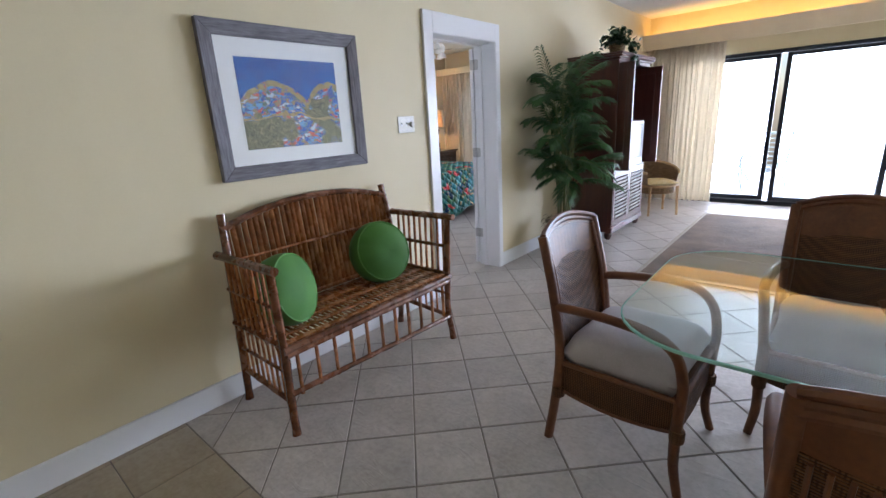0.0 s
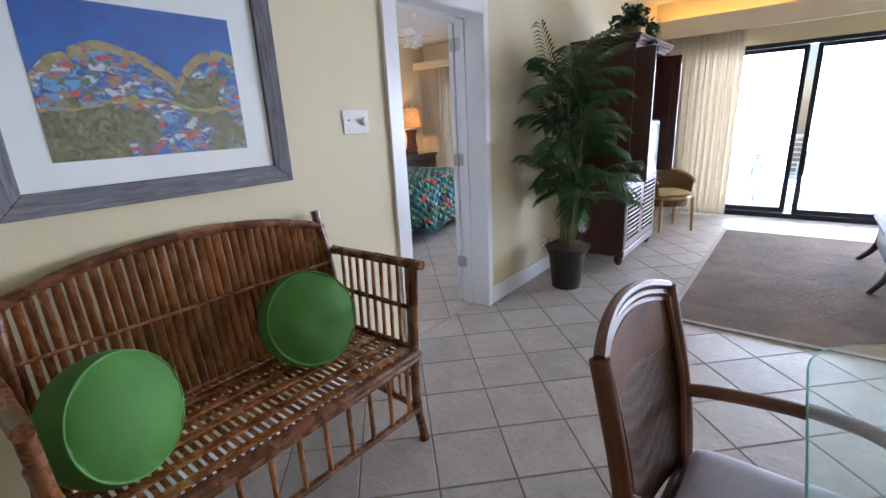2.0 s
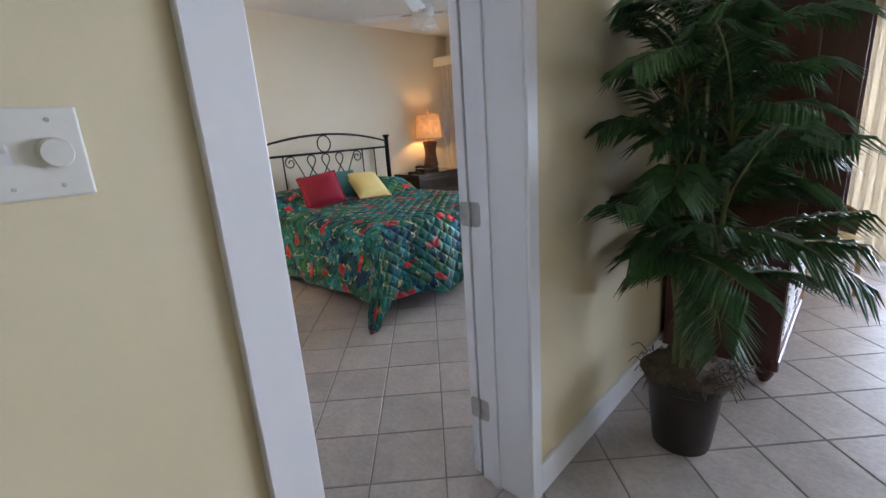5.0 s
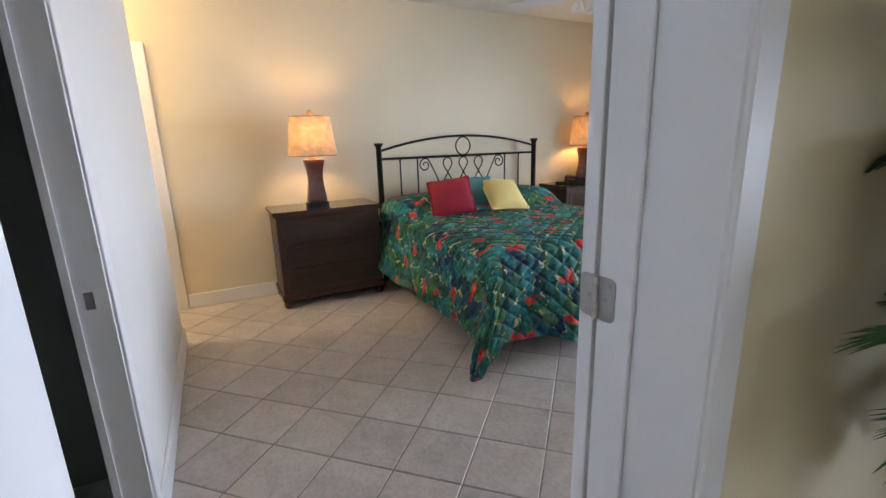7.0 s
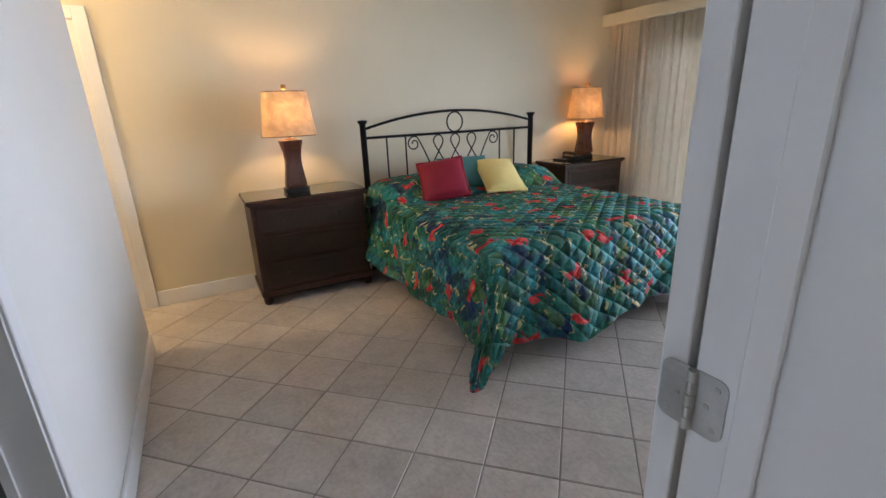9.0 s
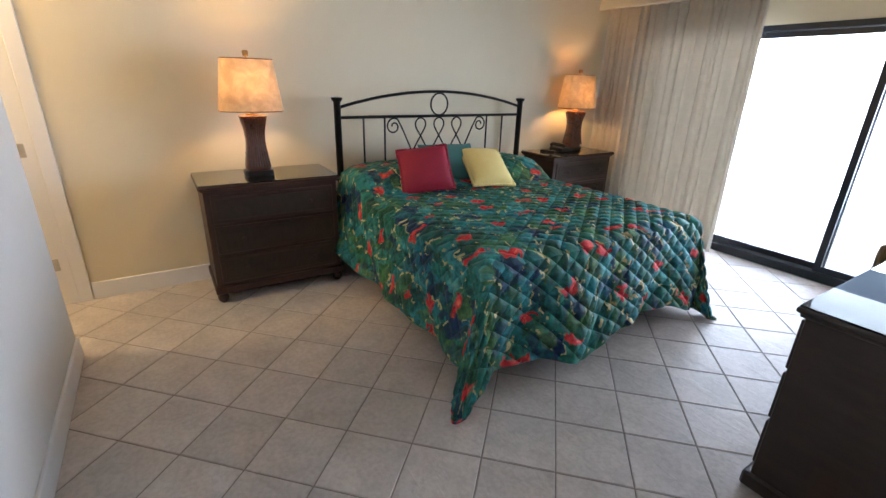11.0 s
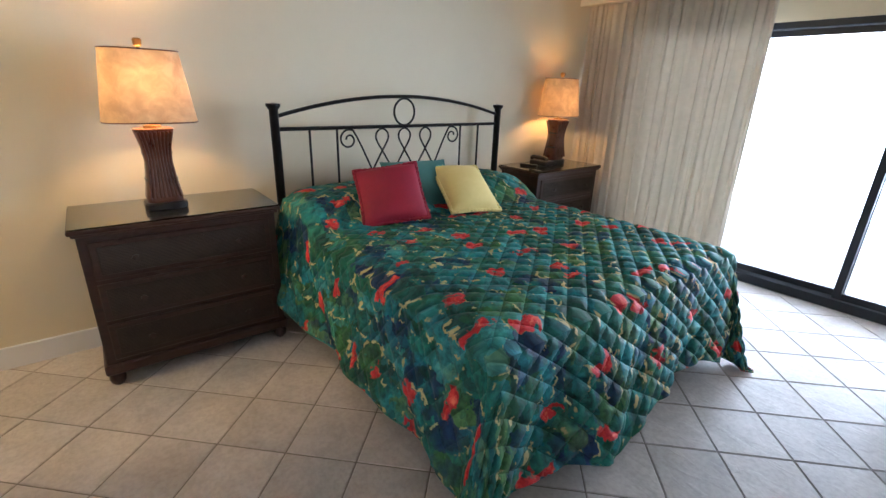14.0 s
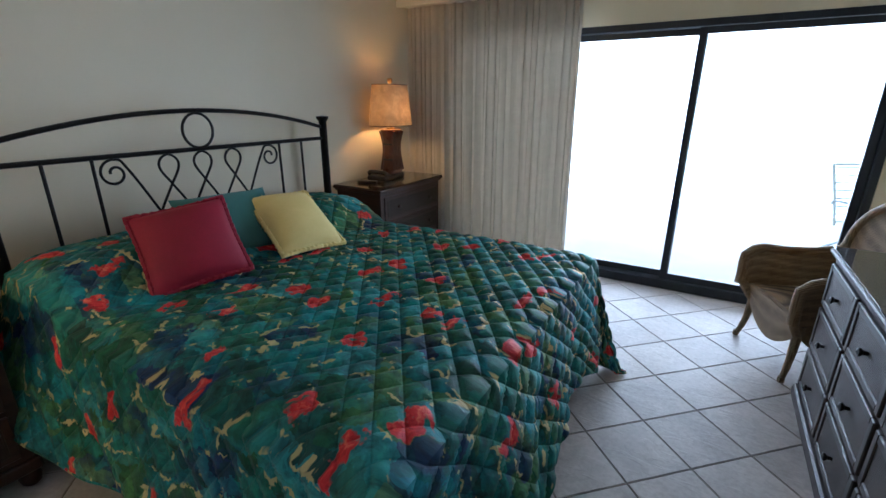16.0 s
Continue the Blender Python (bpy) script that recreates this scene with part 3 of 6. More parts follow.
# ---- structure ----
H_LIV, H_BED = 2.77, 2.88
WX0, WX1 = -2.73, -2.50          # wall between the rooms
DOOR_Y0, DOOR_Y1, DOOR_H = 3.100, 3.924, 2.075


def structure(name, bm, material, label, category):
    return solid(name, bm, material, label, category, kind="structure")


# wall between living room and bedroom, a plaster skin on each side
bm = box(-2.615, WX1, -3.0, DOOR_Y0 - 0.02, 0, H_LIV)
box(-2.615, WX1, DOOR_Y1 + 0.02, 8.27, 0, H_LIV, bm=bm)
box(-2.615, WX1, DOOR_Y0 - 0.02, DOOR_Y1 + 0.02, DOOR_H + 0.02, H_LIV, bm=bm)
structure("wall_west", bm, WALL, "pale yellow painted plaster wall", "wall")
bm = box(WX0, -2.615, DOOR_Y1 + 0.02, 8.35, 0, H_BED)
box(WX0, -2.615, 2.89, DOOR_Y1 + 0.02, DOOR_H + 0.02, H_BED, bm=bm)
structure("wall_east_bedroom", bm, WALL_BED, "cream painted plaster wall of the bedroom", "wall")
# headboard wall with the passage door
PD0, PD1, PDH = 1.94, 2.805, 2.25
bm = box(-6.90, -6.755, PD1 + 0.02, 8.6, 0, H_BED)
box(-6.90, -6.755, 0.6, PD0 - 0.02, 0, H_BED, bm=bm)
box(-6.90, -6.755, PD0 - 0.02, PD1 + 0.02, PDH + 0.02, H_BED, bm=bm)
structure("wall_headboard", bm, WALL_BED, "cream painted plaster wall behind the bed", "wall")
# bedroom side wall with the closet opening, and the passage beside it
CX0, CX1 = -3.83, -3.14
bm = box(-5.885, CX0 - 0.02, 2.79, 2.89, 0, H_BED)
box(CX1 + 0.02, -2.615, 2.79, 2.89, 0, H_BED, bm=bm)
box(CX0 - 0.02, CX1 + 0.02, 2.79, 2.89, 2.08, H_BED, bm=bm)
structure("wall_closet", bm, WALL_PALE, "white painted plaster wall beside the door", "wall")
structure("wall_passage", box(-5.885, -5.745, 0.6, 2.79, 0, H_BED), WALL_BED, "cream plaster wall of the passage", "wall")
structure("wall_passage_end", box(-6.755, -5.885, 0.6, 0.74, 0, H_BED), WALL_BED, "cream plaster end wall of the passage", "wall")
# inner closet walls; their dark colour carries the shade inside
structure("wall_closet_back", box(-4.4, -2.62, 1.95, 2.05, 0, H_BED), CLOSET_SHADED, "closet wall with the shade inside put into its grey", "wall")
structure("wall_closet_west", box(-4.5, -4.4, 1.95, 2.79, 0, H_BED), CLOSET_SHADED, "closet wall with the shade inside put into its grey", "wall")
structure("wall_closet_east", box(-2.70, -2.62, 2.05, 2.79, 0, H_BED), CLOSET_SHADED, "closet wall with the shade inside put into its grey", "wall")
cl = thing("ceiling_light", (-6.32, 1.75, H_BED), "small lit flush ceiling light in the passage", "lamp")
# window wall
FY0, FY1 = 8.33, 8.60
# east end of these doors is out of view, widened to let in more daylight
LS0, LS1, LSH = -2.05, 4.30, 2.12
BS0, BS1, BSH = -6.25, -2.95, 2.17
bm = box(-2.615, LS0, 8.27, FY1, 0, H_LIV)
box(LS0, LS1, 8.27, FY1, LSH, H_LIV, bm=bm)
box(LS1, 5.0, 8.27, FY1, 0, H_LIV, bm=bm)
structure("wall_north", bm, WALL, "pale yellow wall over the glass doors", "wall")
bm = box(-6.755, BS0, 8.37, FY1, 0, H_BED)
box(BS0, BS1, 8.37, FY1, BSH, H_BED, bm=bm)
box(BS1, -2.615, 8.37, FY1, 0, H_BED, bm=bm)
structure("wall_north_bedroom", bm, WALL_BED, "cream wall over the bedroom glass doors", "wall")
# set out of view, moved east with the widened doors
structure("wall_east", box(5.0, 5.15, -3.0, 8.6, 0, H_LIV), WALL, "pale yellow painted plaster wall", "wall")
structure("wall_south", box(-2.615, 5.15, -3.15, -3.0, 0, H_LIV), WALL, "pale yellow painted plaster wall", "wall")
structure("ceiling", box(-2.615, 5.15, -3.15, 8.6, H_LIV, H_LIV + 0.15), CEIL, "white textured ceiling", "ceiling")
structure("ceiling_bedroom", box(-6.9, -2.615, 0.6, 8.6, H_BED, H_BED + 0.15), CEIL, "white textured bedroom ceiling", "ceiling")
floor = structure("floor", box(-6.9, 5.15, -3.15, 8.6, -0.2, -0.003), GROUT, "brown-grey grout bed under diagonal tiles", "floor")

# valance boards that hide the curtain rails
bm = box(-2.50, 5.0, 7.97, 8.0, 2.28, 2.50, 0.004)
box(-2.50, 5.0, 8.0, 8.27, 2.36, 2.38, bm=bm)
structure("valance", bm, CREAM_TRIM, "cream painted valance board with a hidden warm cove light", "valance")
bm = box(-6.755, -2.73, 8.05, 8.08, 2.42, 2.55, 0.004)
box(-6.755, -2.73, 8.08, 8.37, 2.44, 2.46, bm=bm)
structure("valance_bedroom", bm, CREAM_TRIM, "cream painted curtain valance board", "valance")


def baseboard(name, x0, x1, y0, y1, m=TRIM, h=0.135):
    bm = box(x0, x1, y0, y1, 0, h, 0.004)
    structure(name, bm, m, "white painted wooden baseboard", "baseboard")


baseboard("baseboard_west_1", -2.50, -2.482, -3.0, DOOR_Y0 - 0.114)
baseboard("baseboard_west_2", -2.50, -2.482, DOOR_Y1 + 0.070, 8.27)
baseboard("baseboard_north", -2.482, LS0, 8.252, 8.27)
baseboard("baseboard_headboard", -6.755, -6.738, PD1 + 0.092, 8.37)
baseboard("baseboard_closet", -5.885, CX0 - 0.085, 2.89, 2.907)
baseboard("baseboard_closet_end", -5.902, -5.885, 2.79, 2.89)
baseboard("baseboard_bedroom_east", -2.748, -2.73, DOOR_Y1 + 0.1, 8.35)
baseboard("baseboard_closet_back", -4.40, -2.7, 2.05, 2.066)


def door_trim(name, axis, face, out, a0, a1, h, depth, material, w=0.088, depth0=None, w0=None, top=None):
    """Casing on one face of a wall and the jamb lining of its opening. axis: the line along which the wall runs."""
    def bx(p0, p1, q0, q1, z0, z1, bm=None, bev=0.003):
        return box(q0, q1, p0, p1, z0, z1, bev, bm) if axis == "y" else box(p0, p1, q0, q1, z0, z1, bev, bm)
    f0, f1 = sorted((face, face + out * 0.022))
    w0, top = w0 or w, top or w
    bm = bx(a0 - w0, a0 - 0.004, f0, f1, 0, h + top)
    bx(a1 + 0.004, a1 + w, f0, f1, 0, h + top, bm)
    bx(a0 - 0.004, a1 + 0.004, f0, f1, h + 0.004, h + top, bm)
    g0, g1 = sorted((face + out * 0.012, face - out * depth))
    k0, k1 = sorted((face + out * 0.012, face - out * (depth0 or depth)))
    bx(a0 - 0.02, a0, k0, k1, 0, h + 0.02, bm)
    bx(a1, a1 + 0.02, g0, g1, 0, h + 0.02, bm)
    bx(a0, a1, g0, g1, h, h + 0.02, bm)
    return structure(name, bm, material, "white painted door casing and jamb", "door frame")


frame_1 = door_trim("door_frame_1", "y", WX1, 1, DOOR_Y0, DOOR_Y1, DOOR_H, 0.222, TRIM, w=0.066, depth0=0.150, w0=0.110, top=0.150)
# stops of the rebate
bm = box(-2.665, -2.63, DOOR_Y1 - 0.010, DOOR_Y1, 0, DOOR_H, 0.002)
box(-2.665, -2.63, DOOR_Y0, DOOR_Y1 - 0.010, DOOR_H - 0.010, DOOR_H, 0.002, bm)
part("stop", bm, TRIM, frame_1)
door_trim("door_frame_2", "x", 2.89, 1, CX0, CX1, 2.06, 0.105, TRIM, 0.08)
frame_3 = door_trim("door_frame_3", "y", -6.755, 1, PD0, PD1, PDH, 0.15, TRIM)
part("lining_board", box(-6.80, -6.748, PD1 - 0.095, PD1, 0, PDH, 0.002), TRIM, frame_3)
for z in (0.31, 1.12, 1.94):
    part("hinge", box(-6.748, -6.744, PD1 - 0.090, PD1 - 0.052, z - 0.045, z + 0.045, 0.002), STEEL, frame_3, "dull nickel hinge")
part("strike_plate", box(CX0, CX0 + 0.002, 2.835, 2.86, 0.99, 1.05), STEEL, bpy.data.objects["door_frame_2"], "nickel strike plate")
part("stop", box(CX0, CX0 + 0.011, 2.79, 2.812, 0, 2.06), TRIM, bpy.data.objects["door_frame_2"])


def panel_door(name, label, m, width, height, material, side=1):
    """A six-panel slab. Local x runs from the hinge edge, y is its thickness."""
    t = 0.038
    d = thing(name, (0, 0, 0), label, "door")
    tagged(d, kind="structure")
    d.matrix_world = m
    bm = box(0, width, 0, t, 0.012, height, 0.002)
    slab = part("slab", bm, material, d)
    for px0, px1 in ((0.11, width / 2 - 0.05), (width / 2 + 0.05, width - 0.11)):
        for z0, z1 in ((0.20, 0.80), (0.95, 1.55), (1.68, height - 0.11)):
            for s0, s1 in ((-0.004, 0.0), (t, t + 0.004)):
                part("panel", box(px0, px1, s0, s1, z0, z1, 0.0035), material, slab)
    return d


def hinge(z, parent):
    """A butt hinge with round corners, lying open across the edge and the jamb."""
    h = 0.089
    piv = thing("hinge", (-2.72, DOOR_Y1, z), "brushed nickel butt hinge", "")
    piv.parent = parent
    piv.matrix_parent_inverse = parent.matrix_world.inverted()
    for s in (-1, 1):
        bm = bmesh.new()
        out = []
        for cx, cz, a0 in ((0.030, h / 2 - 0.014, 0), (0.030, -h / 2 + 0.014, -90)):
            for k in range(6):
                a = radians(a0 + 90 * k / 5)
                out.append((cx + 0.014 * math.cos(a), cz + 0.014 * math.sin(a)))
        out = [(0.003, h / 2)] + out[:6][::-1] + out[6:][::-1] + [(0.003, -h / 2)]
        vs = [bm.verts.new((s * x, -0.0025 - (0.001 if s < 0 else 0), zz)) for x, zz in out]
        f = bm.faces.new(vs)
        r = bmesh.ops.extrude_face_region(bm, geom=[f])
        bmesh.ops.translate(bm, verts=[v for v in r["geom"] if isinstance(v, bmesh.types.BMVert)], vec=(0, 0.003, 0))
        bmesh.ops.recalc_face_normals(bm, faces=bm.faces)
        leaf = part("leaf", bm, STEEL, piv)
        for sx, sz in ((0.031, 0.030), (0.020, 0.0), (0.031, -0.030)):
            bm = lathe([(0.0045, 0), (0.0035, 0.0016), (0.0015, 0.0016), (0.0012, 0.0006)], 12)
            bmesh.ops.rotate(bm, verts=bm.verts, matrix=Matrix.Rotation(radians(90), 3, "X"))
            bmesh.ops.translate(bm, verts=bm.verts, vec=(s * sx, -0.0026 - (0.001 if s < 0 else 0), sz))
            part("screw", bm, STEEL, leaf)
    bm = bmesh.new()
    for k in range(5):
        z0 = -h / 2 + k * h / 5
        lathe([(0.0062, 0.0006), (0.0066, 0.002), (0.0066, h / 5 - 0.002), (0.0062, h / 5 - 0.0006)], 14, bm, (0, -0.006, z0))
    part("pin", bm, STEEL, piv, smooth=True)


door_1 = panel_door("door_1", "white panelled bedroom door folded right back against the wall", pose(-2.735, DOOR_Y1 + 0.004, 0, 0, 0, 90.0), 0.79, 2.06, TRIM)
for z in (0.335, 1.13, 1.92):
    hinge(z, door_1)
bm = lathe([(0.026, 0), (0.026, 0.006), (0.011, 0.010), (0.010, 0.035), (0.026, 0.045), (0.030, 0.058), (0.022, 0.070), (0, 0.072)], 20)
bmesh.ops.transform(bm, matrix=pose(0.73, 0.040, 0.98, -90, 0, 0), verts=bm.verts)
part("door_knob", bm, STEEL, door_1, "brushed nickel knob", True)
door_2 = panel_door("door_2", "closed cream panelled door in the passage", pose(-6.83, PD1 - 0.099, 0, 0, 0, -90.0), PD1 - PD0 - 0.105, PDH - 0.006, TRIM)

# ---- glass sliding doors ----
def slider(name, label, x0, x1, h, y, panels, sill):
    """panels: stretches (from, to, track) of glass leaves; outer frame round the opening."""
    w = thing(name, (0, 0, 0), label, "sliding door")
    tagged(w, kind="structure")
    bm = box(x0, x1, y, y + 0.16, 0, sill, 0.004)
    box(x0, x1, y, y + 0.16, h - 0.05, h, 0.004, bm)
    box(x0, x0 + 0.05, y, y + 0.16, sill, h - 0.05, 0.004, bm)
    box(x1 - 0.05, x1, y, y + 0.16, sill, h - 0.05, 0.004, bm)
    part("outer_frame", bm, FRAME_DARK, w)
    for a, b, tr in panels:
        yy = y + 0.03 + 0.06 * tr
        bm = box(a, a + 0.055, yy, yy + 0.04, sill + 0.002, h - 0.052, 0.003)
        box(b - 0.055, b, yy, yy + 0.04, sill + 0.002, h - 0.052, 0.003, bm)
        box(a + 0.055, b - 0.055, yy, yy + 0.04, sill + 0.002, sill + 0.06, 0.003, bm)
        box(a + 0.055, b - 0.055, yy, yy + 0.04, h - 0.10, h - 0.052, 0.003, bm)
        leaf = part("sash", bm, FRAME_DARK, w)
        g = part("pane", box(a + 0.055, b - 0.055, yy + 0.017, yy + 0.023, sill + 0.06, h - 0.10), GLASS, leaf)
        g.visible_shadow = False
    return w


lv = slider("window_1", "dark aluminium sliding glass doors onto a bright balcony", LS0, LS1, LSH, 8.27, ((LS0 + 0.05, -0.795, 1), (0.40, 1.70, 1), (-0.720, 0.46, 0), (1.72, 4.25, 0)), 0.06)
part("pull_handle", box(-0.708, -0.686, 8.275, 8.30, 1.12, 1.34, 0.004), FRAME_DARK, lv, "dark pull handle")
slider("window_2", "dark aluminium sliding glass doors beside the bed", BS0, BS1, BSH, 8.38, ((BS0 + 0.05, -4.13, 1), (-4.19, BS1 - 0.05, 0)), 0.08)


def curtain(name, x0, x1, y, z0, z1, folds, material, label, seed, lean=0.0):
    rnd = random.Random(seed)
    ph = [rnd.uniform(0, 6.28) for _ in range(4)]

    def f(u, v):
        a = u * folds * 2 * math.pi
        amp = (0.024 if folds < 15 else 0.034) * (0.45 + 0.55 * (1 - v)) * (1 + 0.4 * math.sin(u * 9 + ph[0]))
        yy = y + amp * math.sin(a + 0.5 * math.sin(u * 13 + ph[1])) + 0.010 * math.sin(a * 2.3 + ph[2] + v * 2)
        xx = x0 + (x1 - x0) * u + 0.008 * math.sin(a * 2 + ph[3]) + lean * (1 - v) * u
        return Vector((xx, yy, z0 + (z1 - z0) * v))
    bm = sheet(f, folds * 12, 14, 0.003)
    return solid(name, bm, material, label, "curtain", smooth=True)


curtain("curtain", -2.47, -1.42, 8.13, 0.03, 2.37, 13, CURTAIN_CREAM, "full-length cream pleated curtain drawn to the side", 3)
curtain("curtain", -6.72, -5.02, 8.19, 0.03, 2.43, 15, CURTAIN, "full-length grey-beige pleated curtain drawn to the side", 5, 0.03)

# ---- balcony ----
structure("balcony_floor", box(-9.0, 8.0, 8.6, 13.0, -0.22, -0.04), BALCONY, "pale concrete balcony floor", "balcony")
bm = box(-9.0, 8.0, 8.6, 11.2, 2.70, 2.95)
box(-9.0, -2.63, 8.435, 8.6, 2.70, 2.95, bm=bm)
structure("balcony_roof", bm, BALCONY, "pale concrete balcony soffit", "balcony")

bm = lathe([(0.0, -0.012), (0.09, -0.012), (0.10, 0.0)], 28)
part("ceiling_plate", bm, TRIM, cl)


# ---- bamboo bench ----
def bench():
    t = thing("bench", (0, 0, 0), "burnt bamboo bench with a slatted arched back against the wall", "bench")
    y0, y1, xf, xb = 1.27, 2.47, -1.93, -2.41
    ym = (y0 + y1) / 2

    def rod(name, a, b, r, mat=BAMBOO_DARK, knots=0.16, sides=8):
        return part(name, tube((a, b), r, sides, knots=knots), mat, t, smooth=True)

    for y, s in ((y0, -1), (y1, 1)):
        part("leg", tube(smooth_line(((xf + 0.012, y + s * 0.012, 0), (xf - 0.01, y, 0.22), (xf, y, 0.47), (xf + 0.012, y + s * 0.012, 0.86))), 0.020, 9, knots=0.19), BAMBOO_DARK, t, smooth=True)
        part("leg", tube(smooth_line(((xb - 0.01, y, 0), (xb + 0.015, y, 0.25), (xb + 0.012, y + s * -0.01, 0.46), (xb - 0.01, y - s * 0.03, 0.80), (xb - 0.045, y - s * 0.05, 1.045))), 0.021, 9, knots=0.19), BAMBOO_DARK, t, smooth=True)
        rod("arm_rail", (xb - 0.02, y + s * 0.015, 0.845), (xf + 0.06, y + s * 0.014, 0.855), 0.021)
        rod("side_rail", (xb, y, 0.66), (xf, y, 0.66), 0.011)
        rod("side_rail", (xb, y, 0.47), (xf, y, 0.47), 0.015)
        rod("side_rail", (xb, y, 0.20), (xf, y, 0.17), 0.015)
        rod("side_rail", (xb, y, 0.33), (xf, y, 0.33), 0.009)
        for k in range(9):
            x = xb + 0.045 + (xf - xb - 0.07) * k / 8
            rod("side_spindle", (x, y, 0.47), (x + 0.004, y + s * 0.008, 0.842), 0.0085, BAMBOO, 0.2, 6)
            if k < 8:
                rod("side_spindle", (x + 0.02, y, 0.18), (x + 0.02, y, 0.47), 0.007, BAMBOO, 0.2, 6)

    def arch(y):
        u = (y - ym) / (y1 - y0) * 2
        return 0.955 + 0.105 * (1 - min(1.0, abs(u) ** 2.2))

    def lean(z):
        return xb + 0.02 - (z - 0.46) * 0.10

    ys = [y0 + 0.03 + (y1 - y0 - 0.06) * k / 16 for k in range(17)]
    part("top_rail", tube([(lean(arch(y)), y, arch(y)) for y in ys], 0.019, 9, knots=0.21), BAMBOO_DARK, t, smooth=True)
    n = 34
    for k in range(n):
        y = y0 + 0.055 + (y1 - y0 - 0.11) * k / (n - 1)
        z1 = arch(y) - 0.008
        part("back_slat", tube(((lean(0.47), y, 0.475), (lean(z1) + 0.002 * math.sin(k * 2.7), y + 0.002 * math.sin(k * 1.9), z1)), 0.0148 + 0.0016 * math.sin(k * 3.1), 6, knots=0.20 + 0.05 * math.sin(k * 5.3), flat=0.32), BAMBOO, t, smooth=True)
    for z in (0.50, 0.80):
        rod("back_rail", (lean(z) + 0.013, y0 + 0.02, z), (lean(z) + 0.013, y1 - 0.02, z), 0.0075, BAMBOO)
    # seat of cross splints on long rails
    for x in (xf + 0.012, xf - 0.05, xf - 0.15, xf - 0.24, xf - 0.33, xb + 0.05):
        r = 0.019 if x in (xf + 0.012,) else 0.012
        rod("seat_rail", (x, y0 - 0.01, 0.452), (x, y1 + 0.01, 0.452), r, BAMBOO_DARK if r > 0.015 else BAMBOO)
    rod("seat_rail", (xf + 0.012, y0, 0.425), (xf + 0.012, y1, 0.425), 0.016)
    n = 40
    for k in range(n):
        y = y0 + 0.02 + (y1 - y0 - 0.04) * k / (n - 1)
        bm = box(xb + 0.03, xf + 0.005, y - 0.0092, y + 0.0092, 0.456, 0.464, 0.003)
        part("seat_slat", bm, BAMBOO, t)
    for x in (xf - 0.03, xf - 0.125, xf - 0.235, xf - 0.345, xb + 0.04):
        part("seat_batten", box(x - 0.020, x + 0.020, y0 + 0.01, y1 - 0.01, 0.464, 0.471, 0.003), BAMBOO, t)
    rod("front_rail", (xf, y0, 0.215), (xf, y1, 0.165), 0.015)
    for k in range(11):
        y = y0 + 0.06 + (y1 - y0 - 0.12) * k / 10
        rod("front_spindle", (xf, y, 0.19), (xf, y, 0.42), 0.0095, BAMBOO)
    return t


bench()


def round_cushion(name, place, axis, rad=0.178, h=0.19):
    t = thing(name, (0, 0, 0), "round bright green cotton cushion with pale piping on the bench", "cushion", "green bench cushions")
    t.matrix_world = Matrix.Translation(place) @ Vector(axis).to_track_quat("Z", "Y").to_matrix().to_4x4()
    n = 40
    prof = [(0.0, h / 2 + 0.016)] + [(rad * s, h / 2 + 0.016 - 0.056 * s ** 2.4) for s in (0.15, 0.3, 0.45, 0.6, 0.75, 0.87, 0.95)] + [(rad, h / 2 - 0.040)]
    face_a = lathe(prof[::-1], n)
    side = lathe([(rad, -h / 2 + 0.040), (rad * 1.045, -h / 5), (rad * 1.075, 0), (rad * 1.045, h / 5), (rad, h / 2 - 0.040)], n)
    for v in face_a.verts:
        v.co.z += 0.010 * noise.noise((v.co.x * 9 + place[1] * 5, v.co.y * 9, 0.3)) * max(0.0, 1 - (v.co.x ** 2 + v.co.y ** 2) / rad ** 2) ** 0.3
    for v in face_a.verts:
        rr = math.hypot(v.co.x, v.co.y) / rad
        v.co.z -= 0.007 * max(0.0, (rr - 0.55) / 0.45) * (0.5 + 0.5 * math.sin(11 * math.atan2(v.co.y, v.co.x) + 3 * math.sin(2 * math.atan2(v.co.y, v.co.x))))
    part("cover", face_a, GREEN, t, smooth=True)
    part("band", side, GREEN_SIDE, t, "darker green side band", True)
    bm = lathe([(r, -z) for r, z in prof], n)
    bmesh.ops.recalc_face_normals(bm, faces=bm.faces)
    part("cover", bm, GREEN, t, smooth=True)
    for z in (h / 2 - 0.040, -h / 2 + 0.040):
        ring = [(rad * 1.005 * math.cos(2 * math.pi * k / n), rad * 1.005 * math.sin(2 * math.pi * k / n), z) for k in range(n)]
        part("piping", tube(ring, 0.0036, 6, closed=True), PIPING, t, "pale green piping", True)
    return t


round_cushion("cushion", (-2.16, 1.46, 0.648), (0.84, 0.46, 0.26))
round_cushion("cushion", (-2.235, 2.17, 0.655), (0.93, -0.12, 0.34), 0.186)


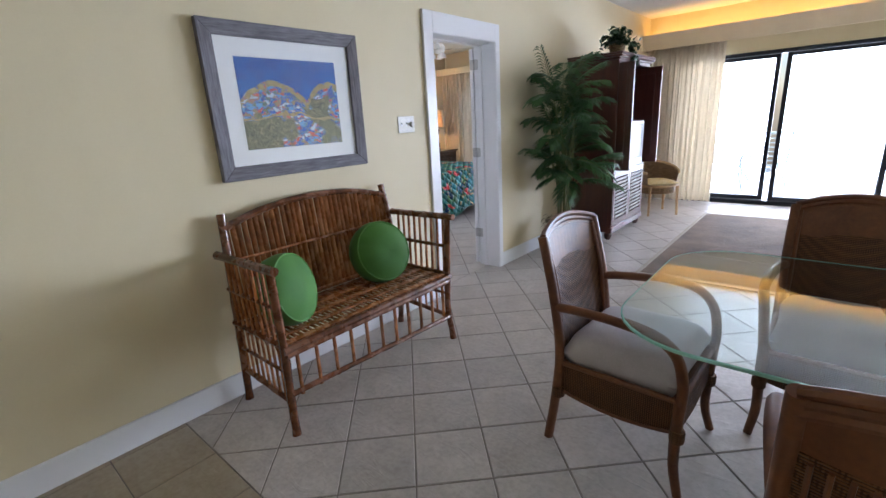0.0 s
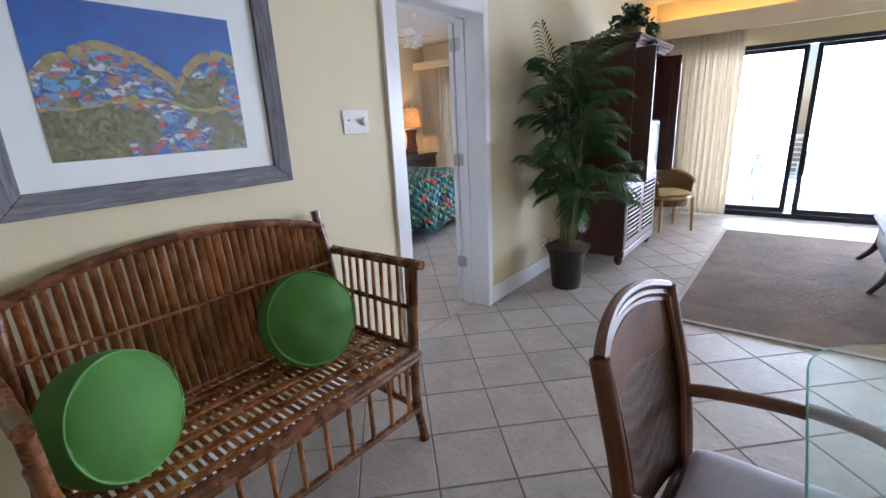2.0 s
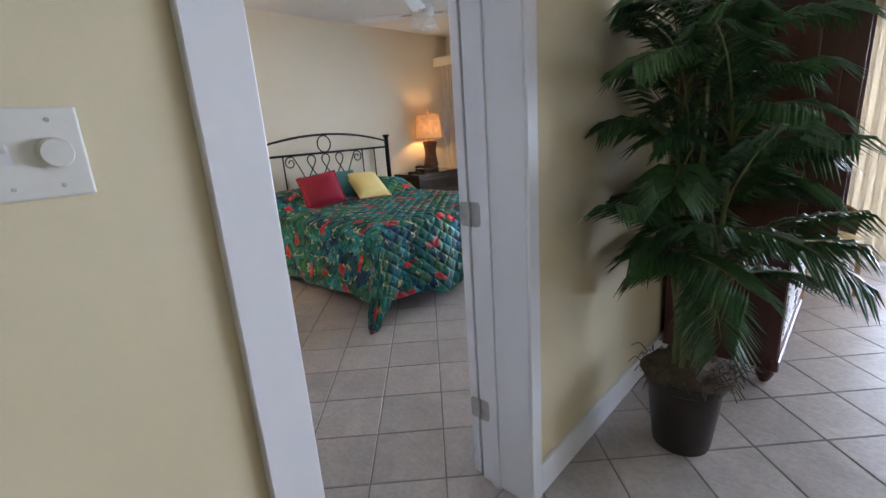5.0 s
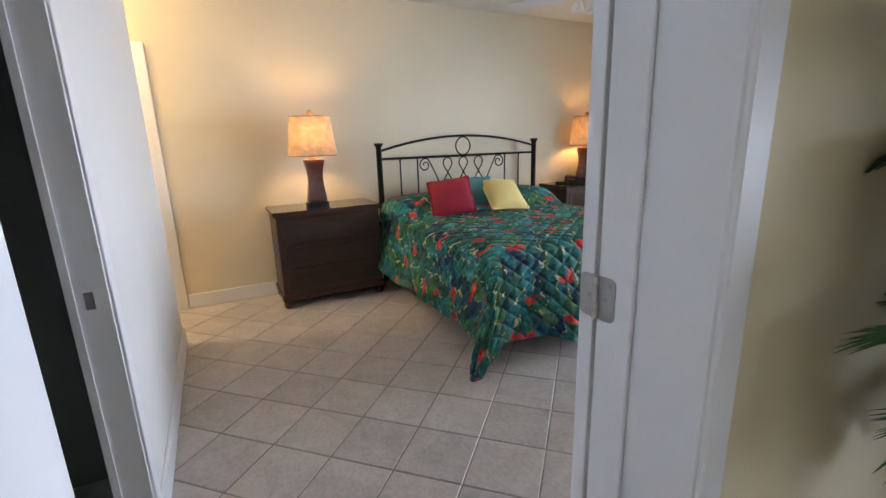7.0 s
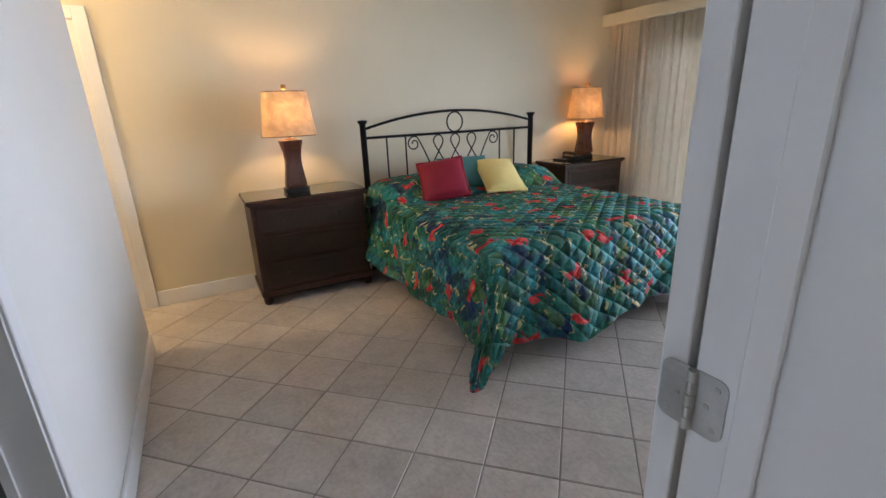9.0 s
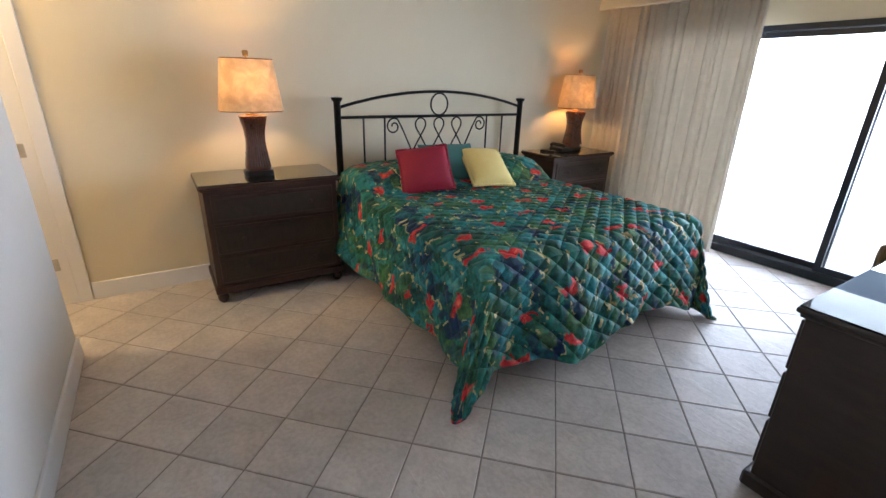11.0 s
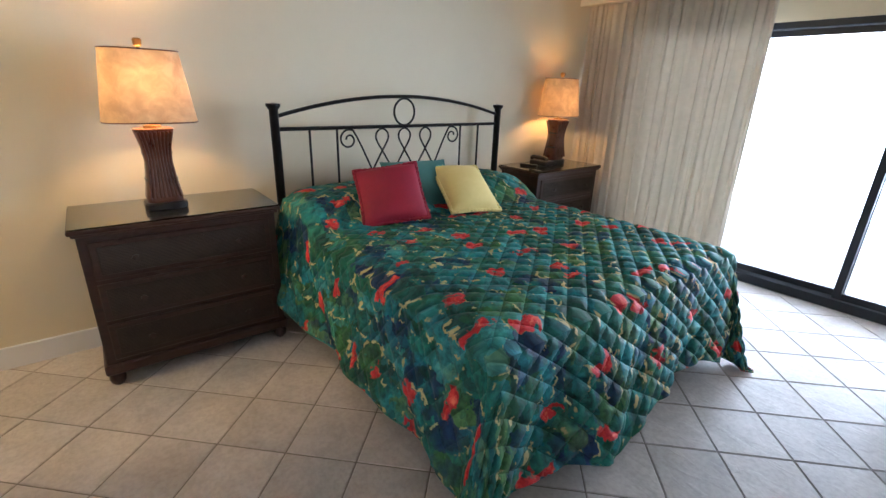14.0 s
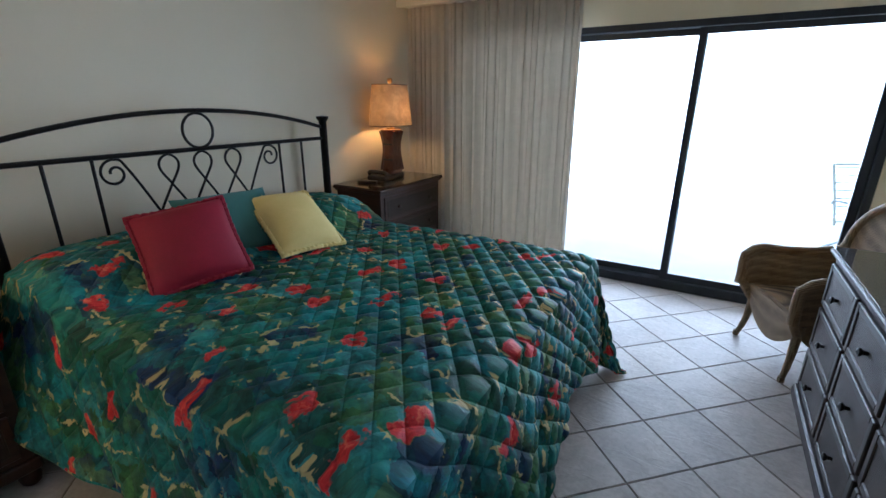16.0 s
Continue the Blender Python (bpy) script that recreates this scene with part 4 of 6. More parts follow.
# ---- picture ----
def picture():
    y0, y1, z0, z1, x = 1.378, 2.340, 1.197, 1.983, -2.497
    t = thing("framed_picture", (x, (y0 + y1) / 2, (z0 + z1) / 2), "framed painting of hills in a weathered grey wood frame", "picture")
    w, h, f = (y1 - y0) / 2, (z1 - z0) / 2, 0.072

    def member(a, b, c, d):
        bm = bmesh.new()
        front = [bm.verts.new((0.034 if k < 2 else 0.024, p[0], p[1])) for k, p in enumerate((a, b, c, d))]
        back = [bm.verts.new((0.0, p[0], p[1])) for p in (a, b, c, d)]
        bm.faces.new(front)
        bm.faces.new(back[::-1])
        for k in range(4):
            bm.faces.new((front[(k + 1) % 4], front[k], back[k], back[(k + 1) % 4]))
        bmesh.ops.recalc_face_normals(bm, faces=bm.faces)
        bmesh.ops.bevel(bm, geom=bm.edges[:], offset=0.003, segments=1, affect="EDGES")
        return bm
    o, i = ((-w, -h), (w, -h), (w, h), (-w, h)), ((-w + f, -h + f), (w - f, -h + f), (w - f, h - f), (-w + f, h - f))
    for k in range(4):
        part("frame_member", member(o[k], o[(k + 1) % 4], i[(k + 1) % 4], i[k]), GREY_FRAME[k % 2], t)
    part("mat_board", box(0.006, 0.010, -w + f - 0.004, w - f + 0.004, -h + f - 0.004, h - f + 0.004), MATBOARD, t, "white mat board")
    part("artwork", box(0.010, 0.0115, -0.316, 0.305, -0.240, 0.228), PAINTING, t, "colourful painted landscape under a blue sky")
    g = part("glazing", box(0.016, 0.018, -w + f - 0.003, w - f + 0.003, -h + f - 0.003, h - f + 0.003), GLASS, t)
    g.visible_shadow = False


GREY_FRAME = (surface("grey_wood_level", (0.050, 0.047, 0.055), (0.25, 0.235, 0.26), 16, 0.7, 60, 0.7, stretch=(6, 0.5, 6)),
              surface("grey_wood_upright", (0.050, 0.047, 0.055), (0.25, 0.235, 0.26), 16, 0.7, 60, 0.7, stretch=(6, 6, 0.5)))
picture()


def switch_plate():
    t = thing("light_switch", (-2.50, 2.762, 1.432), "ivory double switch plate with a round dimmer knob", "light switch")
    part("plate", box(0, 0.006, -0.083, 0.083, -0.058, 0.058, 0.003, seg=2), PLASTIC_WHITE, t)
    for y in (-0.050, 0.0):
        part("switch_slot", box(0.006, 0.007, y - 0.006, y + 0.006, -0.013, 0.013), TRIM, t)
        part("toggle", box(0.007, 0.020, y - 0.004, y + 0.004, 0.0, 0.009, 0.002, m=pose(0, 0, 0, 0, -18, 0)), PLASTIC_WHITE, t)
    bm = lathe([(0.020, 0), (0.019, 0.010), (0.017, 0.018), (0, 0.019)], 20)
    bmesh.ops.transform(bm, matrix=pose(0.006, 0.050, 0, 0, 90, 0), verts=bm.verts)
    part("dimmer_knob", bm, PLASTIC_WHITE, t, smooth=True)
    for y in (-0.050, 0.0, 0.050):
        for z in (-0.042, 0.042):
            bm = lathe([(0.0032, 0), (0.0025, 0.0012), (0, 0.0012)], 10)
            bmesh.ops.transform(bm, matrix=pose(0.006, y, z, 0, 90, 0), verts=bm.verts)
            part("screw", bm, STEEL, t)


switch_plate()


# ---- dining table and chairs ----
def dining_chair(m):
    """Faces local +x; seat centre at the origin."""
    t = thing("dining_chair", (0, 0, 0), "dark rattan dining armchair with woven back and lilac-grey seat", "chair", "chairs round the glass table")
    hw = 0.240

    def bow(y):
        return 0.955 + 0.045 * (1 - (y / hw) ** 2)

    def backx(z, y):
        return -0.238 - 0.085 * max(0, (z - 0.45) / 0.5) ** 1.3 - 0.030 * (1 - (y / hw) ** 2)
    for s in (-1, 1):
        y = s * hw
        back = smooth_line(((-0.285, y * 1.02, 0), (-0.255, y, 0.22), (-0.238, y, 0.45), (-0.268, y * 1.01, 0.70), (-0.325, y, 0.955)))
        part("back_post", tube(back, 0.021, 10), RATTAN, t, smooth=True)
        inner = smooth_line(((-0.232, y * 0.90, 0.42), (-0.262, y * 0.90, 0.70), (-0.318, y * 0.90, 0.93)))
        part("inner_pole", tube(inner, 0.010, 8), RATTAN, t, smooth=True)
        arm = smooth_line(((-0.262, y, 0.655), (-0.17, y * 1.06, 0.668), (0.0, y * 1.14, 0.675), (0.15, y * 1.16, 0.655), (0.225, y * 1.10, 0.595), (0.252, y * 1.04, 0.49), (0.250, y, 0.38)))
        part("arm", tube(arm, 0.019, 10, flat=1.15), RATTAN, t, smooth=True)
        leg = smooth_line(((0.272, y * 1.05, 0), (0.245, y * 0.99, 0.12), (0.243, y, 0.26), (0.248, y, 0.40)))
        part("leg", tube(leg, lambda u: 0.017 + 0.006 * u, 9), RATTAN, t, smooth=True)
        part("side_apron", sheet(lambda u, v, y=y: Vector((-0.238 + 0.48 * u, y * 1.0, 0.235 + 0.165 * v + 0.030 * (2 * u - 1) ** 2 * (1 - v))), 12, 4, 0.012), CANE_BROWN, t, "woven rattan side apron")
        part("seat_rail", tube(((-0.245, y, 0.402), (0.25, y, 0.402)), 0.012, 8), RATTAN, t, smooth=True)
        part("lower_rail", tube([(-0.24 + 0.48 * k / 8, y, 0.238 + 0.030 * (2 * k / 8 - 1) ** 2) for k in range(9)], 0.008, 7), RATTAN, t, smooth=True)
        for x in (0.248, -0.240):
            part("lashing", lathe([(0.026, 0), (0.028, 0.008), (0.028, 0.042), (0.026, 0.05)], 14, at=(x, y, 0.235)), CANE_BROWN, t)
    for x in (-0.245, 0.248):
        part("front_apron", sheet(lambda u, v, x=x: Vector((x, -hw + 2 * hw * u, 0.240 + 0.160 * v + 0.03 * (2 * u - 1) ** 2 * (1 - v))), 12, 4, 0.012), CANE_BROWN, t, "woven rattan apron")
        part("seat_rail", tube(((x, -hw, 0.402), (x, hw, 0.402)), 0.012, 8), RATTAN, t, smooth=True)
    for k, off in enumerate((0.0, 0.022, 0.042)):
        part("crest_rail", tube([(backx(bow(y) - off, y) - 0.004 * k, y, bow(y) - off) for y in [hw * (-1 + 2 * i / 14) for i in range(15)]], 0.0135, 8), RATTAN, t, smooth=True)
    part("crest_panel", sheet(lambda u, v: Vector((backx(0.80 + 0.12 * v, (2 * u - 1) * hw), (2 * u - 1) * hw * 0.95, 0.82 - 0.03 * (1 - (2 * u - 1) ** 2) * (1 - v) + (bow((2 * u - 1) * hw) - 0.86) * v)), 14, 4, 0.010), RATTAN, t, "smooth wooden crest panel")
    part("back_panel", sheet(lambda u, v: Vector((backx(0.42 + 0.405 * v, (2 * u - 1) * hw), (2 * u - 1) * hw * 0.95, 0.42 + 0.405 * v)), 14, 12, 0.010), CANE_BROWN, t, "woven cane back panel")
    for k in range(15):
        y = hw * 0.86 * (-1 + 2 * k / 14)
        part("back_reed", tube([(backx(z, y) - 0.013, y, z) for z in (0.42, 0.55, 0.68, 0.81)], 0.0055, 6), RATTAN, t, smooth=True)
    part("seat_board", box(-0.235, 0.238, -hw + 0.006, hw - 0.006, 0.370, 0.398, 0.004), RATTAN, t)
    part("seat_cushion", pad(0.475, 0.475, 0.20, m=pose(0.004, 0, 0.448), n=20, square=7.0), SEAT_CLOTH, t, "padded lilac-grey seat", True)
    t.matrix_world = m
    return t


chair = dining_chair(pose(-0.640, 2.210, 0, 0, 0, -2))
copy_thing(chair, pose(0.150, 1.585, 0, 0, 0, 90))
copy_thing(chair, pose(0.035, 2.785, 0, 0, 0, -91))


def glass_table():
    t = thing("dining_table", (0.455, 2.30, 0), "rounded green-edged glass dining table on rattan pedestals", "table")
    a, b, r = 1.085, 0.60, 0.30
    out = []
    for cx, cy, s in ((a - r, b - r, 0), (-a + r, b - r, 90), (-a + r, -b + r, 180), (a - r, -b + r, 270)):
        for k in range(9):
            q = radians(s + 90 * k / 8)
            out.append((cx + r * math.cos(q), cy + r * math.sin(q)))
    bm = bmesh.new()
    rings = []
    for inset, z in ((0.004, 0.7275), (0.0, 0.7305), (0.0, 0.7385), (0.004, 0.7415)):
        rings.append([bm.verts.new((x * (1 - inset / a), y * (1 - inset / b), z)) for x, y in out])
    for p, q in zip(rings, rings[1:]):
        for k in range(len(out)):
            bm.faces.new((p[k], p[(k + 1) % len(out)], q[(k + 1) % len(out)], q[k]))
    bm.faces.new(rings[0][::-1])
    bm.faces.new(rings[-1])
    top = part("tabletop", bm, TABLE_GLASS, t, "clear glass top with a green edge")
    top.data.materials.append(TABLE_EDGE)
    for f in top.data.polygons:
        f.material_index = 1 if abs(f.normal.z) < 0.9 else 0
    top.visible_shadow = False
    for x in (-0.10, 0.62):
        for s in (-1, 1):
            part("pedestal_leg", tube(smooth_line(((x + s * 0.20, -0.26, 0.0), (x + s * 0.10, -0.12, 0.30), (x + s * 0.12, -0.08, 0.55), (x + s * 0.24, -0.20, 0.726))), 0.022, 9, knots=0.2), RATTAN, t, smooth=True)
            part("pedestal_leg", tube(smooth_line(((x + s * 0.20, 0.26, 0.0), (x + s * 0.10, 0.12, 0.30), (x + s * 0.12, 0.08, 0.55), (x + s * 0.24, 0.20, 0.726))), 0.022, 9, knots=0.2), RATTAN, t, smooth=True)
    return t


glass_table()
bowl = thing("bowl", (0.27, 2.34, 0.742), "dark turned bowl on the glass table", "bowl")
part("bowl_body", lathe([(0.05, 0), (0.055, 0.008), (0.10, 0.045), (0.135, 0.095), (0.130, 0.095), (0.095, 0.05), (0.0, 0.016)], 32), POT, bowl, smooth=True)
for dx, dy, c in ((0.03, 0.02, CUSHION_FLORAL), (-0.045, 0.0, PALE_CANE), (0.01, -0.05, PALE_CANE)):
    bm = bmesh.new()
    bmesh.ops.create_uvsphere(bm, u_segments=18, v_segments=12, radius=0.042, matrix=pose(dx, dy, 0.085 + abs(dx)))
    part("ball", bm, c, bowl, "woven decorative ball", True)


# ---- armoire with television ----
def armoire():
    x0, x1, y0, y1, top = -2.47, -1.915, 5.375, 6.42, 2.03
    t = thing("armoire", (0, 0, 0), "tall red-brown wooden armoire with doors slid back and louvred cupboard", "armoire")
    for z0, z1, m in ((0.10, 0.14, CHERRY), (0.775, 0.80, CHERRY), (1.93, 1.96, CHERRY)):
        part("shelf", box(x0, x1, y0 + 0.022, y1 - 0.022, z0, z1), m, t)
    for a, b in ((y0, y0 + 0.022), (y1 - 0.022, y1)):
        part("side_panel", box(x0, x1, a, b, 0.09, 1.96, 0.003), CHERRY, t)
    part("back_panel", box(x0, x0 + 0.012, y0 + 0.022, y1 - 0.022, 0.14, 1.93), CHERRY, t)
    bm = box(x0, x1 + 0.02, y0 - 0.02, y1 + 0.02, 1.96, 1.985, 0.006)
    box(x0, x1 + 0.045, y0 - 0.045, y1 + 0.045, 1.985, 2.01, 0.009, bm)
    box(x0, x1 + 0.055, y0 - 0.055, y1 + 0.055, 2.01, top, 0.006, bm)
    part("cornice", bm, CHERRY, t)
    part("base_rail", box(x1 - 0.03, x1 + 0.012, y0 - 0.008, y1 + 0.008, 0.085, 0.15, 0.006), CHERRY, t)
    for x in (x1 - 0.05, x0 + 0.06):
        for y in (y0 + 0.05, y1 - 0.05):
            part("bun_foot", lathe([(0.022, 0), (0.034, 0.02), (0.045, 0.05), (0.040, 0.075), (0.030, 0.086)], 18, at=(x, y, 0)), CHERRY, t, smooth=True)
    ym = (y0 + y1) / 2
    for a, b in ((y0 + 0.024, ym - 0.002), (ym + 0.002, y1 - 0.024)):
        bm = box(x1 - 0.018, x1 + 0.004, a, a + 0.055, 0.16, 0.772, 0.002)
        box(x1 - 0.018, x1 + 0.004, b - 0.055, b, 0.16, 0.772, 0.002, bm)
        box(x1 - 0.018, x1 + 0.004, a + 0.055, b - 0.055, 0.16, 0.225, 0.002, bm)
        box(x1 - 0.018, x1 + 0.004, a + 0.055, b - 0.055, 0.715, 0.772, 0.002, bm)
        d = part("louvre_door", bm, CHERRY, t, "red-brown cupboard door with pale louvres")
        for k in range(11):
            z = 0.245 + k * 0.0425
            part("slat", box(-0.004, 0.004, a + 0.055, b - 0.055, -0.024, 0.024, 0.002, m=pose(x1 - 0.005, 0, z + 0.012, 0, 38, 0)), SHUTTER, d, "pale painted louvre slat")
        part("knob", lathe([(0.006, 0), (0.012, 0.012), (0.010, 0.02), (0, 0.022)], 12, at=(x1 + 0.004, b - 0.028 if a < ym - 0.1 and b < ym + 0.01 else a + 0.028, 0.5)), IRON, d)
    # tall doors, standing open
    w = ym - y0 - 0.02
    for hy, ang, s in ((y0 + 0.036, 0, 1), (y1 - 0.036, 0, -1)):
        m = pose(x1 + 0.155 - w, hy, 0, 0, 0, ang)
        bm = box(0, w, -0.011, 0.011, 0.805, 1.925, 0.003, m=m)
        d = part("tall_door", bm, CHERRY, t, "red-brown panelled door slid back into the case")
        part("door_panel", box(0.07, w - 0.07, 0.011, 0.016, 0.88, 1.85, 0.004, m=m), CHERRY, d)
        part("door_panel", box(0.07, w - 0.07, -0.016, -0.011, 0.88, 1.85, 0.004, m=m), CHERRY, d)
    return t


armoire()
tv = thing("television", (-2.03, 5.88, 0.80), "silver tube television inside the armoire", "television")
part("case", box(-0.02, 0.16, -0.33, 0.33, 0.0, 0.52, 0.02, seg=3), TV_SILVER, tv)
part("rear_housing", box(-0.30, -0.02, -0.24, 0.24, 0.04, 0.42, 0.04), BLACK, tv)
part("screen", box(0.158, 0.166, -0.27, 0.27, 0.09, 0.48, 0.006), BLACK, tv, "dark glossy screen")


# ---- plants ----
def frond(base, heading, length, rise, droop, seed, bm_leaf, bm_stem, width=0.16):
    rnd = random.Random(seed)
    d = Vector((math.cos(heading), math.sin(heading), 0))
    sidev = Vector((-d.y, d.x, 0))
    pts = []
    for k in range(13):
        u = k / 12
        pts.append(Vector(base) + d * (length * (0.16 * u + 0.62 * u ** 1.8)) + Vector((0, 0, rise * u - droop * u ** 2.6)))
    tube(pts, lambda u: 0.0065 * (1 - 0.8 * u), 5, bm_stem)
    n = 29
    for i in range(n):
        u = 0.30 + 0.70 * i / (n - 1)
        f = u * 12
        k = min(11, int(f))
        p = pts[k].lerp(pts[k + 1], f - k)
        tan = (pts[k + 1] - pts[k]).normalized()
        ll = width * 2.0 * (0.35 + 0.65 * math.sin(math.pi * min(1, (u - 0.22) / 0.85)) ** 0.7) * rnd.uniform(0.9, 1.1)
        for s in (-1, 1):
            out = (sidev * s * 0.80 + tan * (0.50 + 0.35 * u) + Vector((0, 0, 0.16 - 0.25 * u + rnd.uniform(-0.08, 0.08)))).normalized()
            w = 0.0076 + 0.003 * rnd.random()
            wv = out.cross(Vector((0, 0, 1)))
            wv = (wv.normalized() if wv.length > 0.01 else sidev) * w
            a, b, c = p, p + out * ll * 0.5 + Vector((0, 0, -0.01)), p + out * ll + Vector((0, 0, -0.055 - 0.10 * ll))
            fold = Vector((0, 0, 0.004))
            v = [bm_leaf.verts.new(q) for q in (a, b + wv - fold, b + fold, b - wv - fold, c)]
            for tri in ((0, 1, 2), (0, 2, 3), (1, 4, 2), (2, 4, 3)):
                bm_leaf.faces.new([v[q] for q in tri])


def palm():
    base = Vector((-2.165, 4.66, 0))
    t = thing("potted_palm", base, "tall artificial palm in a dark pot on the tiles", "plant")
    part("pot", lathe([(0.115, 0), (0.118, 0.01), (0.150, 0.30), (0.165, 0.31), (0.168, 0.345), (0.155, 0.35), (0.148, 0.31), (0.0, 0.30)], 28), POT, t, "dark brown plastic pot", True)
    rnd = random.Random(4)

    def heap(u, v):
        a, r = u * 2 * math.pi, (1 - v) * 0.185
        lump = 0.02 * noise.noise((math.cos(a) * 3 * r * 8, math.sin(a) * 3 * r * 8, v * 2))
        return Vector((r * math.cos(a), r * math.sin(a), 0.352 + 0.050 * v + lump))
    part("moss", sheet(heap, 30, 8), MOSS, t, "dry brown moss", True)
    bm = bmesh.new()
    for k in range(110):
        a, r = rnd.uniform(0, 6.28), rnd.uniform(0.10, 0.185)
        p = Vector((r * math.cos(a), r * math.sin(a), 0.36))
        q = p + Vector((rnd.uniform(-0.06, 0.06) + 0.03 * math.cos(a), rnd.uniform(-0.06, 0.06) + 0.03 * math.sin(a), rnd.uniform(-0.06, 0.04)))
        tube(smooth_line((p, (p + q) / 2 + Vector((0, 0, 0.03)), q), 3), 0.002, 4, bm)
    part("moss_strands", bm, MOSS, t)
    heads = []
    for k in range(11):
        a = k * 0.9
        foot = Vector((0.045 * math.cos(a), 0.045 * math.sin(a), 0.33))
        head = Vector((0.09 * math.cos(a + 0.4), 0.09 * math.sin(a + 0.4), 0.72 + 0.115 * ((k * 3) % 8)))
        part("cane", tube(smooth_line((foot, foot.lerp(head, 0.5) + Vector((0.01, 0, 0)), head)), lambda u: 0.013 - 0.005 * u, 7, knots=0.09), STALK, t, smooth=True)
        heads.append(head)
    k = 0
    for i, h in enumerate(heads):
        for j in range(5):
            rr = random.Random(100 + k)
            a = (k * 2.39996) % 6.283
            up = ((i * 3) % 8) / 7
            # keep the fronds on the room's side of the wall
            back = max(0.0, -math.cos(a))
            ln = rr.uniform(0.46, 0.66) * (1 - 0.40 * back) * (1 - 0.15 * up)
            bl, bs = bmesh.new(), bmesh.new()
            rise = rr.uniform(0.38, 0.55) if j < 3 else rr.uniform(0.12, 0.30)
            frond(h, a, ln, rise + 0.10 * up, rr.uniform(0.10, 0.24) if j < 3 else rr.uniform(0.12, 0.26), k, bl, bs, 0.098)
            f = part("frond", bs, STALK, t, smooth=True)
            part("foliage", bl, LEAF, f)
            k += 1
    for q, (a, ln, rise) in enumerate(((1.2, 0.30, 1.22), (4.2, 0.36, 1.30))):
        bl, bs = bmesh.new(), bmesh.new()
        frond((0, 0, 0.80), a, ln, rise, 0.06, 300 + q, bl, bs, 0.10)
        f = part("frond", bs, STALK, t, smooth=True)
        part("foliage", bl, LEAF, f)


palm()


def ivy(place, seed):
    t = thing("potted_ivy", place, "bushy trailing ivy plant on top of the armoire", "plant")
    part("basket", lathe([(0.07, 0), (0.09, 0.11), (0.095, 0.115), (0.085, 0.115), (0.0, 0.10)], 20), WICKER, t)
    rnd = random.Random(seed)
    bm = bmesh.new()
    for k in range(430):
        a, e = rnd.uniform(0, 6.283), rnd.uniform(-0.3, 1.4)
        r = rnd.uniform(0.05, 0.20) * (1 + 0.25 * math.sin(3 * a))
        p = Vector((r * math.cos(a) * math.cos(e), 1.15 * r * math.sin(a) * math.cos(e), 0.13 + 0.75 * r * math.sin(e)))
        if k > 330:
            p = Vector((0.10 + 0.12 * rnd.random(), rnd.uniform(-0.06, 0.08), 0.10 - 0.22 * rnd.random() ** 1.5)) if p.x > -1 else p
            p.x = max(p.x, 0.16)
        n = Vector((rnd.uniform(-1, 1), rnd.uniform(-1, 1), rnd.uniform(0, 1.4))).normalized()
        s = rnd.uniform(0.018, 0.034)
        u = n.orthogonal().normalized()
        w = n.cross(u)
        pts = [p - u * s, p - u * 0.2 * s + w * 0.8 * s, p + u * 0.3 * s + w * 0.45 * s, p + u * 1.2 * s - n * 0.3 * s, p + u * 0.3 * s - w * 0.45 * s, p - u * 0.2 * s - w * 0.8 * s]
        bm.faces.new([bm.verts.new(q) for q in pts])
    part("leaves", bm, LEAF_DARK, t)
    bm = bmesh.new()
    for k in range(9):
        a = k * 0.7
        tube(smooth_line(((0, 0, 0.1), (0.06 * math.cos(a), 0.06 * math.sin(a), 0.2), (0.15 * math.cos(a), 0.15 * math.sin(a), 0.16)), 4), 0.0025, 5, bm)
    part("stems", bm, STALK, t)


ivy((-2.06, 5.70, 2.03), 8)


# ---- cane chair in the corner ----
def cane_chair():
    t = thing("cane_chair", (0, 0, 0), "small pale cane tub chair with a cream floral cushion", "chair")
    for x, y in ((0.20, -0.19), (0.20, 0.19), (-0.18, -0.20), (-0.18, 0.20)):
        part("leg", tube(((x * 1.08, y * 1.05, 0), (x, y, 0.40)), lambda u: 0.015 + 0.004 * u, 9, knots=0.2), PALE_CANE, t, smooth=True)
    ring = [(0.225 * math.cos(2 * math.pi * k / 24), 0.235 * math.sin(2 * math.pi * k / 24), 0.40) for k in range(24)]
    part("seat_ring", tube(ring, 0.018, 8, closed=True), PALE_CANE, t, smooth=True)

    def hoop(u):
        a = radians(55 + 250 * u)
        return Vector((0.26 * math.cos(a), 0.27 * math.sin(a), 0.585 + 0.13 * math.sin(math.pi * u) ** 1.5))
    part("arm_hoop", tube([hoop(k / 24) for k in range(25)], 0.017, 9), PALE_CANE, t, smooth=True)
    part("tub_back", sheet(lambda u, v: hoop(u) * v + Vector((0.225 * math.cos(radians(55 + 250 * u)), 0.235 * math.sin(radians(55 + 250 * u)), 0.40)) * (1 - v), 36, 8, 0.006), WICKER, t, "woven cane tub back", True)
    part("apron", sheet(lambda u, v: Vector((0.22 * math.cos(6.2832 * u), 0.23 * math.sin(6.2832 * u), 0.30 + 0.10 * v)), 36, 3, 0.006), WICKER, t, "woven cane apron", True)
    part("seat_cushion", pad(0.42, 0.42, 0.085, m=pose(0.01, 0, 0.445), n=12, square=3.0), CUSHION_FLORAL, t, "cream and gold floral cushion", True)
    t.matrix_world = pose(-1.93, 7.14, 0, 0, 0, -48)


cane_chair()

